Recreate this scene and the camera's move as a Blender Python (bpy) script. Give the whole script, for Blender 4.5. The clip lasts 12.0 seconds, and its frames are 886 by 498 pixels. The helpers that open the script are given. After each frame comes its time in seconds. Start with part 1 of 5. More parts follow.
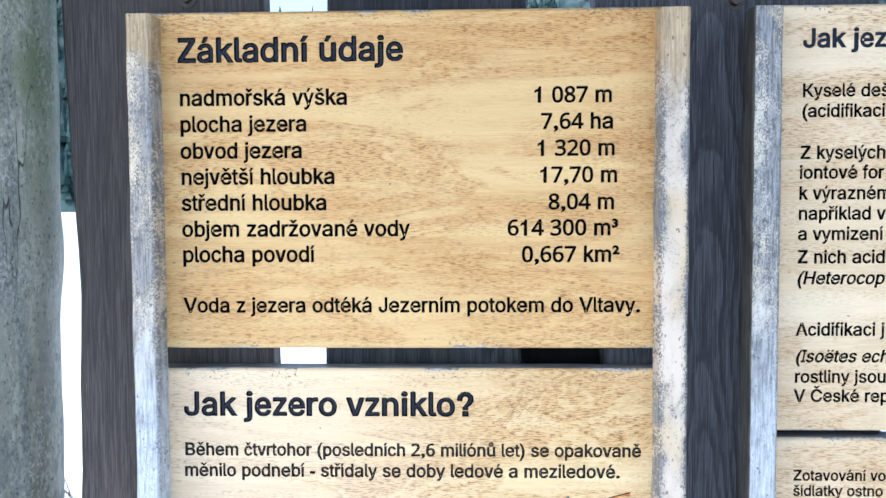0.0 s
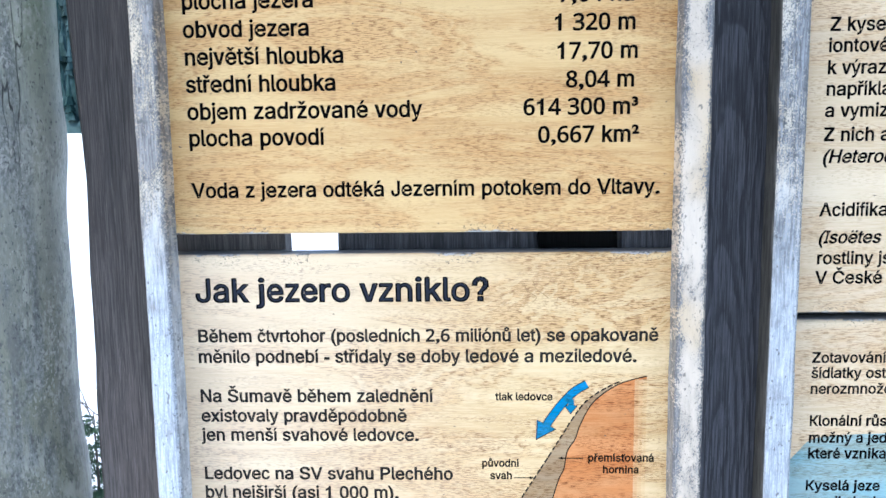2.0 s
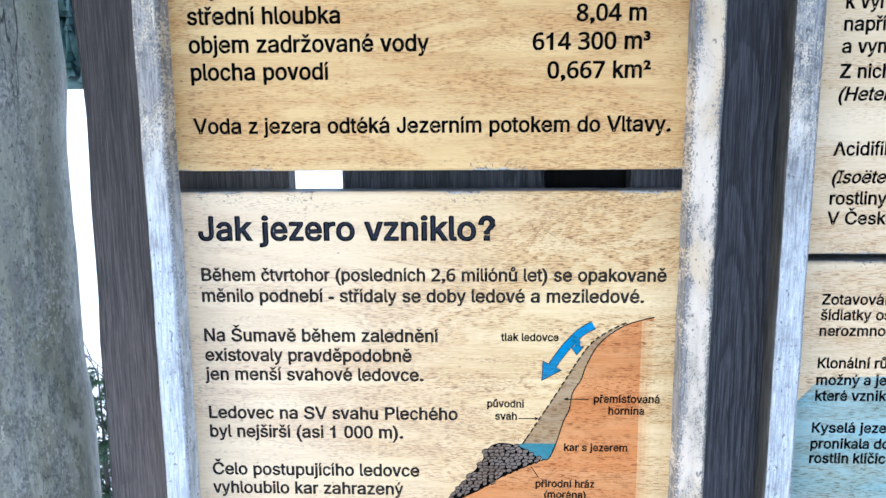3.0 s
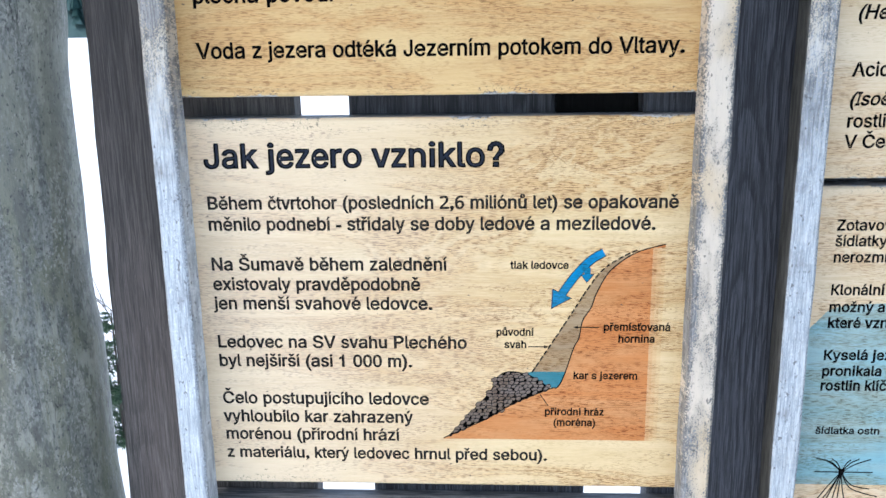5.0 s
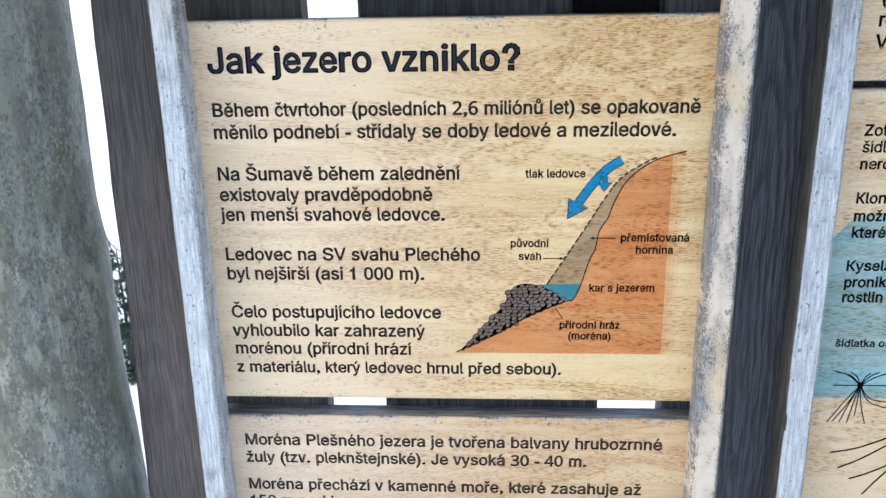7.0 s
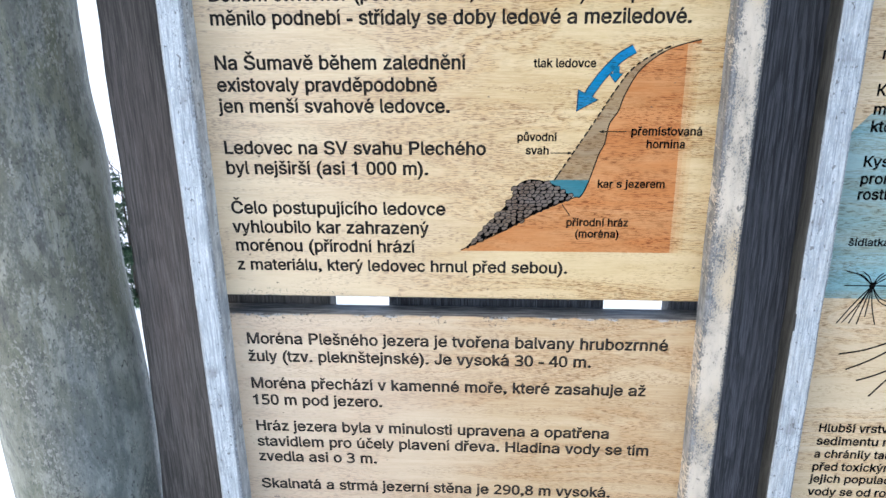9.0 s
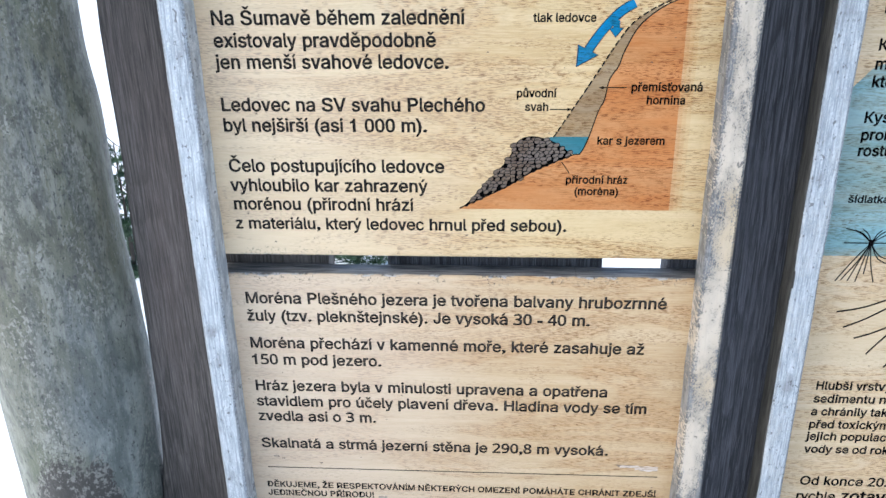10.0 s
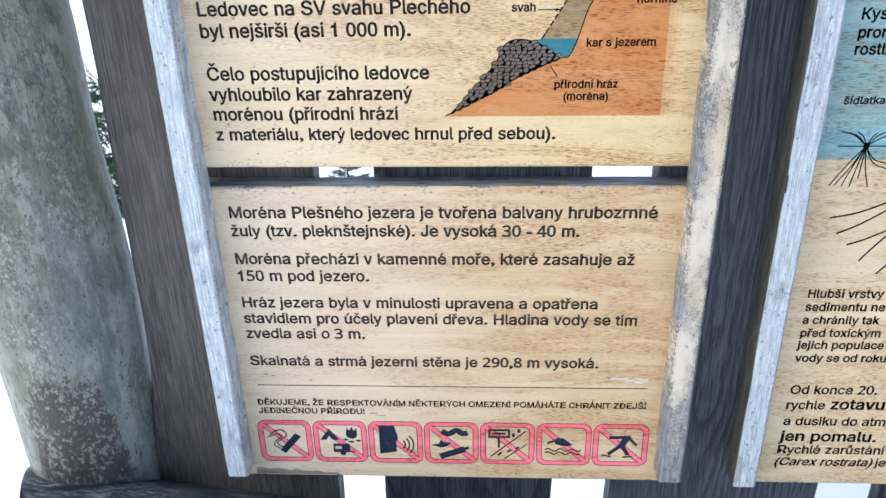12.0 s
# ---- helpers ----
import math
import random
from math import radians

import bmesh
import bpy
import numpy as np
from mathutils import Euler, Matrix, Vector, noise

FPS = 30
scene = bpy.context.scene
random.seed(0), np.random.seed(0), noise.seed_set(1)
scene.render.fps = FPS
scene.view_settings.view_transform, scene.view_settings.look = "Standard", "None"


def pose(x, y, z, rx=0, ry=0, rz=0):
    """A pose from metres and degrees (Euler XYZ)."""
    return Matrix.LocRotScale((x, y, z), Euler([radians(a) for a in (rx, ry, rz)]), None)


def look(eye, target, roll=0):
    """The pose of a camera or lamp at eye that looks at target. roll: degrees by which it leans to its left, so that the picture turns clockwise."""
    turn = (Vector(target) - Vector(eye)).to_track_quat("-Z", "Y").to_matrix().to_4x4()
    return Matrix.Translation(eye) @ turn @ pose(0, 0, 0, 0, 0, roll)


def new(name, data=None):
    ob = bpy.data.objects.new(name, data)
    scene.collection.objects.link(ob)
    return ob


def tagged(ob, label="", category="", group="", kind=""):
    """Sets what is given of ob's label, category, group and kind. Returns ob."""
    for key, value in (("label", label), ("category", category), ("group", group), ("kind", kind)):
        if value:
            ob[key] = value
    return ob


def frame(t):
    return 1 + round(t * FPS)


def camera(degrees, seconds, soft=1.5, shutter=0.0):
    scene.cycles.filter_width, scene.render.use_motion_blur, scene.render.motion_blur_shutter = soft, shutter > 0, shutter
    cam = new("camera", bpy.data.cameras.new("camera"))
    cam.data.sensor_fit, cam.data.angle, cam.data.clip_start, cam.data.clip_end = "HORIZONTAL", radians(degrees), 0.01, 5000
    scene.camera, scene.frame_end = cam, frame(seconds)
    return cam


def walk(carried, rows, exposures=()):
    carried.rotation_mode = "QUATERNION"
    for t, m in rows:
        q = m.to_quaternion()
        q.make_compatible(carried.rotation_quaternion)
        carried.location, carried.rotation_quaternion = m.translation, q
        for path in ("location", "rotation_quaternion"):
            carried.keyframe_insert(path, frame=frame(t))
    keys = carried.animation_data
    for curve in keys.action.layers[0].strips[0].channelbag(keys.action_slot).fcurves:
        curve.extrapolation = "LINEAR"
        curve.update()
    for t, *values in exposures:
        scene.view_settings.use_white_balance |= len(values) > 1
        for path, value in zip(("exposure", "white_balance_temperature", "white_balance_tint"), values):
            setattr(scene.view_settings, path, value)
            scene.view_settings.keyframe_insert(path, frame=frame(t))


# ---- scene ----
cam = camera(53.6, 12.0)
PATH = [
    (0, (0.0748, -1.010, 1.6823), (0.0066, 0.986, 1.5740), -0.30),
    (0.5, (0.0716, -1.004, 1.6713), (0.0013, 0.990, 1.5400), -0.30),
    (1, (0.0695, -0.996, 1.6603), (-0.0064, 0.994, 1.4821), -0.30),
    (1.5, (0.0694, -0.993, 1.6493), (-0.0121, 0.991, 1.4131), -0.60),
    (2, (0.0653, -0.989, 1.6394), (-0.0188, 0.987, 1.3472), -0.80),
    (2.5, (0.0601, -0.985, 1.6224), (-0.0264, 0.984, 1.2843), -0.50),
    (3, (0.0600, -0.979, 1.6144), (-0.0290, 0.981, 1.2303), -0.50),
    (5, (0.0618, -0.972, 1.5884), (-0.0515, 0.962, 1.0895), -0.90),
    (5.5, (0.0577, -0.969, 1.5774), (-0.0549, 0.957, 1.0516), -0.90),
    (6, (0.0565, -0.966, 1.5654), (-0.0623, 0.952, 1.0096), -0.90),
    (6.5, (0.0504, -0.960, 1.5545), (-0.0668, 0.948, 0.9647), -0.90),
    (7, (0.0503, -0.957, 1.5435), (-0.0722, 0.940, 0.9227), -1.10),
    (9, (0.0488, -0.948, 1.4955), (-0.0823, 0.896, 0.7298), -0.90),
    (9.5, (0.0457, -0.951, 1.4875), (-0.0787, 0.880, 0.6918), -0.80),
    (10, (0.0456, -0.953, 1.4775), (-0.0760, 0.867, 0.6577), -0.90),
    (10.5, (0.0475, -0.950, 1.4645), (-0.0745, 0.853, 0.6077), -1.10),
    (11, (0.0493, -0.946, 1.4505), (-0.0711, 0.840, 0.5587), -1.20),
    (11.5, (0.0512, -0.947, 1.4415), (-0.0634, 0.827, 0.5246), -1.40),
    (12, (0.0522, -0.950, 1.4365), (-0.0537, 0.812, 0.4955), -1.50),
]
walk(cam, [(t, look(eye, target, roll)) for t, eye, target, roll in PATH], exposures=[(0, 1.54, 5960, 8), (2.5, 1.50, 5800, 8), (5, 1.29, 6110, 8), (7, 1.13, 6280, 8), (9.5, 1.13, 6220, 8), (12, 1.22, 6180, 8)])

from mathutils.geometry import delaunay_2d_cdt

# ---- world, sun and sky ----
SUN_ELEV, SUN_TURN = 50.0, 252.0
world = bpy.data.worlds.new("overcast_sky")
world.use_nodes = True
scene.world = world
wn, wl = world.node_tree.nodes, world.node_tree.links
sky = wn.new("ShaderNodeTexSky")
sky.sky_type = "NISHITA"
sky.sun_disc = False
sky.sun_elevation, sky.sun_rotation = radians(SUN_ELEV), radians(SUN_TURN)
sky.air_density, sky.dust_density, sky.ozone_density = 1.0, 2.0, 1.0
wl.new(sky.outputs[0], wn["Background"].inputs[0])
wn["Background"].inputs[1].default_value = 0.14

sun_data = bpy.data.lights.new("sun", "SUN")
sun_data.energy, sun_data.angle, sun_data.color = 1.5, radians(40), (1.0, 0.985, 0.965)
sun_lamp = new("sun", sun_data)
sun_az = radians(SUN_TURN)
sun_dir = Vector((math.sin(sun_az) * math.cos(radians(SUN_ELEV)), math.cos(sun_az) * math.cos(radians(SUN_ELEV)), math.sin(radians(SUN_ELEV))))
sun_lamp.matrix_world = look(sun_dir * 50, (0, 0, 0))


# ---- materials ----
class Mat:
    """A small helper to chain shader nodes."""

    def __init__(self, name):
        self.m = bpy.data.materials.new(name)
        self.m.use_nodes = True
        self.n, self.l = self.m.node_tree.nodes, self.m.node_tree.links
        self.bsdf = self.n["Principled BSDF"]
        self.pos = self.n.new("ShaderNodeNewGeometry").outputs["Position"]

    def put(self, socket, value):
        if isinstance(value, bpy.types.NodeSocket):
            self.l.new(value, socket)
        elif isinstance(value, tuple) and len(value) == 3 and socket.type == "RGBA":
            socket.default_value = (*value, 1)
        else:
            socket.default_value = value

    def coords(self, scale, offset=(0, 0, 0), source=None):
        mp = self.n.new("ShaderNodeMapping")
        self.put(mp.inputs["Vector"], source or self.pos)
        mp.inputs["Scale"].default_value = scale
        mp.inputs["Location"].default_value = offset
        return mp.outputs[0]

    def noise(self, scale, offset=(0, 0, 0), detail=4.0, rough=0.55, distort=0.0, source=None):
        t = self.n.new("ShaderNodeTexNoise")
        self.put(t.inputs["Vector"], self.coords(scale, offset, source))
        t.inputs["Scale"].default_value = 1.0
        t.inputs["Detail"].default_value, t.inputs["Roughness"].default_value = detail, rough
        t.inputs["Distortion"].default_value = distort
        return t.outputs[0]

    def math(self, op, a, b=0.0, c=0.0, clamp=False):
        t = self.n.new("ShaderNodeMath")
        t.operation, t.use_clamp = op, clamp
        for s, v in zip(t.inputs, (a, b, c)):
            self.put(s, v)
        return t.outputs[0]

    def step(self, v, lo, hi, a=0.0, b=1.0):
        t = self.n.new("ShaderNodeMapRange")
        t.interpolation_type = "SMOOTHSTEP"
        for s, q in zip(t.inputs, (v, lo, hi, a, b)):
            self.put(s, q)
        return t.outputs[0]

    def mix(self, f, a, b, mode="MIX"):
        t = self.n.new("ShaderNodeMix")
        t.data_type, t.blend_type = "RGBA", mode
        for i, q in ((0, f), (6, a), (7, b)):
            self.put(t.inputs[i], q)
        return t.outputs[2]

    def axis(self, k, source=None):
        t = self.n.new("ShaderNodeSeparateXYZ")
        self.put(t.inputs[0], source or self.pos)
        return t.outputs[k]

    def random(self):
        return self.n.new("ShaderNodeObjectInfo").outputs["Random"]

    def bump(self, height, strength, distance=0.001):
        t = self.n.new("ShaderNodeBump")
        t.inputs["Strength"].default_value, t.inputs["Distance"].default_value = strength, distance
        self.put(t.inputs["Height"], height)
        self.put(self.bsdf.inputs["Normal"], t.outputs[0])

    def done(self, color, rough, spec=0.5):
        self.put(self.bsdf.inputs["Base Color"], color)
        self.put(self.bsdf.inputs["Roughness"], rough)
        self.put(self.bsdf.inputs["Specular IOR Level"], spec)
        return self.m


def panel_grain(k, pale, deep, seed, flame=None, coarse=1.0):
    """Flat-sawn varnished boards with the grain along x, glued edge to edge: colour and relief. flame: (x, z, half width, half height) of a figured patch; coarse: how open the pores are."""
    lam = k.math("FLOOR", k.math("MULTIPLY_ADD", k.axis(2), 8.3, seed * 0.37))
    wn_ = k.n.new("ShaderNodeTexWhiteNoise")
    wn_.noise_dimensions = "1D"
    k.put(wn_.inputs["W"], lam)
    shift = k.n.new("ShaderNodeCombineXYZ")
    k.put(shift.inputs[0], k.math("MULTIPLY", wn_.outputs[0], 37.0))
    k.put(shift.inputs[2], k.math("MULTIPLY", wn_.outputs[0], 11.0))
    add = k.n.new("ShaderNodeVectorMath")
    k.put(add.inputs[0], k.pos)
    k.put(add.inputs[1], shift.outputs[0])
    p = add.outputs[0]
    band = k.noise((1.3, 1, 26), (seed, 0, seed), 3, 0.5, 1.0, p)
    fibre = k.noise((26, 1, 520), (seed * 2, 0, 0), 5, 0.7, 0.4, p)
    cloud = k.noise((2.6, 1, 7.0), (seed * 3, 0, 0), 4, 0.55, 0.5)
    # annual rings run out as long, jagged arches of open-pored early wood
    arch = k.noise((3.4, 1, 15), (seed * 1.7, 0, 5), 5, 0.55, 0.9)
    patch = None
    if flame:
        dx = k.math("DIVIDE", k.math("SUBTRACT", k.axis(0), flame[0]), flame[2])
        dz = k.math("DIVIDE", k.math("SUBTRACT", k.axis(2), flame[1]), flame[3])
        far = k.math("SQRT", k.math("ADD", k.math("MULTIPLY", dx, dx), k.math("MULTIPLY", dz, dz)))
        patch = k.step(far, 0.45, 1.15, 1.0, 0.0)
        curl = k.math("FRACT", k.math("MULTIPLY", k.noise((7.5, 1, 17), (seed, 0, 8), 5, 0.58, 0.9), 7.0))
        tongue = k.math("MULTIPLY", k.step(curl, 0.28, 0.36), k.step(curl, 0.84, 0.96, 1.0, 0.0))
    rings = k.math("FRACT", k.math("MULTIPLY", arch, 11.0))
    ring = k.math("MULTIPLY", k.step(rings, 0.0, 0.6), k.step(rings, 0.82, 1.0, 1.0, 0.0))
    zone = k.math("MULTIPLY", k.step(arch, 0.42, 0.56), k.math("MULTIPLY_ADD", ring, 0.75, 0.25))
    if flame:
        zone = k.math("ADD", zone, k.math("MULTIPLY", patch, k.math("SUBTRACT", k.math("MULTIPLY_ADD", tongue, 0.80, 0.15), zone)))
    col = k.mix(k.step(band, 0.34, 0.66), deep, pale)
    col = k.mix(0.22, col, tuple(0.55 * a + 0.45 * b for a, b in zip(pale, deep)))
    col = k.mix(k.step(fibre, 0.42, 0.60, 0.0, 0.45), col, tuple(min(0.9, c * q) for c, q in zip(pale, (1.10, 1.13, 1.20))))
    col = k.mix(k.step(cloud, 0.46, 0.70, 0.0, 0.50), col, tuple(min(0.9, c * q) for c, q in zip(pale, (1.05, 1.12, 1.24))))
    col = k.mix(k.math("MULTIPLY", wn_.outputs[0], 0.26), col, deep)
    col = k.mix(k.math("MULTIPLY", zone, 0.50), col, tuple(c * q for c, q in zip(deep, (1.04, 0.90, 0.76))))
    if flame:
        clear = k.math("MULTIPLY", patch, k.math("SUBTRACT", 1.0, tongue))
        col = k.mix(k.math("MULTIPLY", clear, 0.12), col, tuple(min(0.9, c * q) for c, q in zip(pale, (1.08, 1.12, 1.20))))
    # two sizes of pores: dashes in the early wood, finer ticks nearly everywhere
    pores = k.noise((104, 1, 840), (0, 0, seed), 2, 0.5, 0.18, p)
    dash = k.math("MULTIPLY", k.step(pores, 0.530, 0.575), k.math("MULTIPLY_ADD", zone, 0.95, 0.05))
    col = k.mix(k.math("MULTIPLY", dash, 0.60 + 0.36 * coarse), col, tuple(c * q for c, q in zip(deep, (0.46, 0.36, 0.28))))
    fleck = k.noise((150, 1, 1000), (seed, 5, seed * 2), 1, 0.5, 0.1, p)
    here = k.math("MULTIPLY", k.step(k.noise((9, 1, 46), (seed, 6, 1), 3, 0.6, 0.4, p), 0.42, 0.58, 0.04, 1.0), k.step(cloud, 0.36, 0.60, 1.0, 0.35))
    tick = k.math("MULTIPLY", k.step(fleck, 0.550, 0.600), here)
    col = k.mix(k.math("MULTIPLY", tick, 0.55 + 0.35 * coarse), col, tuple(c * q for c, q in zip(deep, (0.52, 0.40, 0.30))))
    height = k.math("SUBTRACT", k.math("MULTIPLY", fibre, 0.5), k.math("ADD", k.math("MULTIPLY", dash, 0.9), k.math("MULTIPLY", tick, 0.5)))
    return col, height, cloud


def panel_wood(name, z0, z1, pale, deep, seed, stain=None, amount=0.0, spec=0.30, flame=None, coarse=0.5, left_glare=0.0):
    """Panel board: chipped along its upper and lower edge, greyed on its narrow sides; left_glare: how far glare on the
    left is painted in as paler wood; with a stain it is the painted wood of a drawing.
    """
    k = Mat(name)
    col, height, cloud = panel_grain(k, pale, deep, seed, flame, coarse)
    # Glare on the left side goes into the colour as a ragged pale tint.
    if left_glare:
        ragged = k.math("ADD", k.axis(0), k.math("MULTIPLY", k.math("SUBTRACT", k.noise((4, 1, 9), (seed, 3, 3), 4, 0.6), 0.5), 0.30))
        col = k.mix(k.step(ragged, 0.16, -0.22, 0.0, left_glare), col, k.mix(0.5, col, (0.78, 0.70, 0.61)))
    if stain:
        grain = k.mix(1.0, col, tuple(0.92 * c for c in pale), "DIVIDE")
        brushed = k.step(k.noise((5, 1, 26), (seed, 11, 2), 4, 0.6, 0.3), 0.32, 0.68, amount * 0.86 if amount < 0.9 else amount, min(1.0, amount * 1.10))
        col = k.mix(brushed, col, k.mix(1.0, stain, grain, "MULTIPLY"))
    near = k.math("MINIMUM", k.math("SUBTRACT", k.axis(2), z0), k.math("SUBTRACT", z1, k.axis(2)))
    chips = k.noise((150, 240, 420), (seed, 0, 0), 4, 0.7)
    zone = k.noise((15, 15, 15), (seed * 5, 0, 2), 4, 0.6)
    reach = k.step(zone, 0.40, 0.72, 0.002, 0.013)
    wear = k.step(k.math("SUBTRACT", near, k.math("MULTIPLY", chips, reach)), -0.0030, -0.0018, 1.0, 0.0)
    grey = k.mix(k.step(chips, 0.42, 0.56), (0.105, 0.098, 0.092), (0.44, 0.42, 0.385))
    col = k.mix(wear, col, grey)
    nick = k.math("MULTIPLY", k.math("MULTIPLY", k.step(k.noise((260, 1, 300), (seed, 4, 8), 4, 0.7), 0.56, 0.60), k.step(zone, 0.47, 0.58)), k.step(k.math("SUBTRACT", near, k.math("MULTIPLY", zone, 0.030)), -0.010, -0.002, 1.0, 0.0))
    col = k.mix(k.math("MULTIPLY", nick, 0.85), col, (0.060, 0.052, 0.046))
    # the narrow sides were never varnished
    flank = k.step(k.axis(1), 0.0026, 0.0038)
    raw = k.mix(k.step(k.noise((22, 300, 300), (seed, 1, 6), 4, 0.65), 0.36, 0.64), (0.085, 0.083, 0.083), (0.29, 0.275, 0.255))
    col = k.mix(flank, col, raw)
    knocks = k.step(k.noise((130, 1, 190), (seed, 9, 4), 2, 0.4), 0.735, 0.76)
    col = k.mix(k.math("MULTIPLY", knocks, 0.8), col, (0.10, 0.075, 0.055))
    k.bump(k.math("SUBTRACT", height, k.math("MULTIPLY", wear, 0.5)), 0.35, 0.0006)
    return k.done(col, k.step(cloud, 0.3, 0.7, 0.36, 0.52), 0.15 if stain else spec)


def worn_paint(name, coat, bare_dark, bare_pale, share, seed, x0, x1, fringe=0.0, silver=0.0, varnish=0.06):
    """Batten: a cracked cream coat flaking off greyed wood in patches. share: how much coat is left above; fringe:
    barer along both edges; silver: how far the lower part turns silver grey; varnish: metres of ochre varnish left at
    the head.
    """
    k = Mat(name)
    flake = k.noise((560, 90, 380), (seed, 0, seed), 5, 0.74)
    crackle = k.noise((150, 60, 110), (seed, 2, seed), 4, 0.6)
    patch = k.noise((30, 6, 15), (seed * 2, 0, 0), 4, 0.62, 0.4)
    streak = k.noise((430, 90, 26), (seed, 1, 0), 5, 0.70)
    z = k.axis(2)
    mid, half = (x0 + x1) / 2, (x1 - x0) / 2
    rim = k.step(k.math("ABSOLUTE", k.math("SUBTRACT", k.axis(0), mid)), half * 0.35, half, 0.0, fringe)
    v = k.math("ADD", k.math("ADD", k.math("MULTIPLY", flake, 0.52), k.math("MULTIPLY", crackle, 0.16)), k.math("MULTIPLY", patch, 0.32))
    v = k.math("ADD", v, k.math("ADD", rim, k.step(z, 0.78, 0.62, 0.0, 0.10)))
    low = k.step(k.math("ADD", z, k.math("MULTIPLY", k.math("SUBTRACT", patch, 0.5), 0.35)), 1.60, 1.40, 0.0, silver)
    bare = k.step(v, share - 0.012, share + 0.012)
    wood = k.mix(k.step(streak, 0.38, 0.62), bare_dark, bare_pale)
    wood = k.mix(k.step(crackle, 0.56, 0.64, 0.0, 0.55), wood, tuple(0.55 * c for c in bare_dark))
    paint = k.mix(k.step(patch, 0.36, 0.62), tuple(min(0.85, 1.08 * c) for c in coat), tuple(0.80 * c for c in coat))
    paint = k.mix(k.step(k.noise((9, 3, 6), (seed, 5, 5), 3), 0.50, 0.66, 0.0, 0.55), paint, (0.50, 0.355, 0.175))
    upper = k.mix(bare, paint, wood)
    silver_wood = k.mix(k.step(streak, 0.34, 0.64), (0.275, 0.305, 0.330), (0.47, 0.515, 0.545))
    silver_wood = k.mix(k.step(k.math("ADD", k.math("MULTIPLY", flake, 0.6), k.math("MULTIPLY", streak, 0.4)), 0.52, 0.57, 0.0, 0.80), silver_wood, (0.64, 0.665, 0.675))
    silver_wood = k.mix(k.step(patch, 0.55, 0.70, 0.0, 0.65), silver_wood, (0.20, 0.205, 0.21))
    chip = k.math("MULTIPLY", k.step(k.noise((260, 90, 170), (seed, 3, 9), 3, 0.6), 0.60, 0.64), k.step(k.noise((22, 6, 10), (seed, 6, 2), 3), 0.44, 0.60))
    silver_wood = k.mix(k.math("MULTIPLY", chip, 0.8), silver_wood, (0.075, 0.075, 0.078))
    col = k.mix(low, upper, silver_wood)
    arris = k.step(k.math("ABSOLUTE", k.math("SUBTRACT", k.axis(0), mid)), half * 0.70, half * 0.98)
    col = k.mix(k.math("MULTIPLY", k.math("MULTIPLY", k.math("MULTIPLY", arris, k.step(k.axis(1), -0.0290, -0.0315)), k.step(flake, 0.46, 0.54)), 0.75), col, (0.095, 0.092, 0.090))
    if varnish:
        head = k.math("ADD", z, k.math("MULTIPLY", k.math("SUBTRACT", patch, 0.5), 0.12))
        film = k.math("MULTIPLY", k.step(head, 1.893 - varnish, 1.893 - varnish * 0.5), k.step(flake, 0.66, 0.58))
        col = k.mix(k.math("MULTIPLY", film, 0.85), col, k.mix(k.step(streak, 0.40, 0.60), (0.290, 0.200, 0.105), (0.47, 0.340, 0.185)))
    dents = k.step(k.noise((190, 70, 110), (seed, 3, 1), 2, 0.4), 0.70, 0.73)
    col = k.mix(k.math("MULTIPLY", dents, 0.7), col, (0.075, 0.07, 0.066))
    k.bump(k.math("SUBTRACT", k.math("MULTIPLY", streak, 0.6), k.math("MULTIPLY", k.math("MAXIMUM", bare, low), 0.7)), 0.7, 0.0011)
    return k.done(col, k.step(bare, 0, 1, 0.45, 0.58), 0.4)


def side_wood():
    """Rough, nearly black flank of a batten."""
    k = Mat("dark_batten_side")
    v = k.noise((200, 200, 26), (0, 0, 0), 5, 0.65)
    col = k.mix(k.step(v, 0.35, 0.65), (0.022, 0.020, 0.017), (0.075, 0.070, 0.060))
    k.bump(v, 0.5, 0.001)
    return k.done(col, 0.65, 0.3)


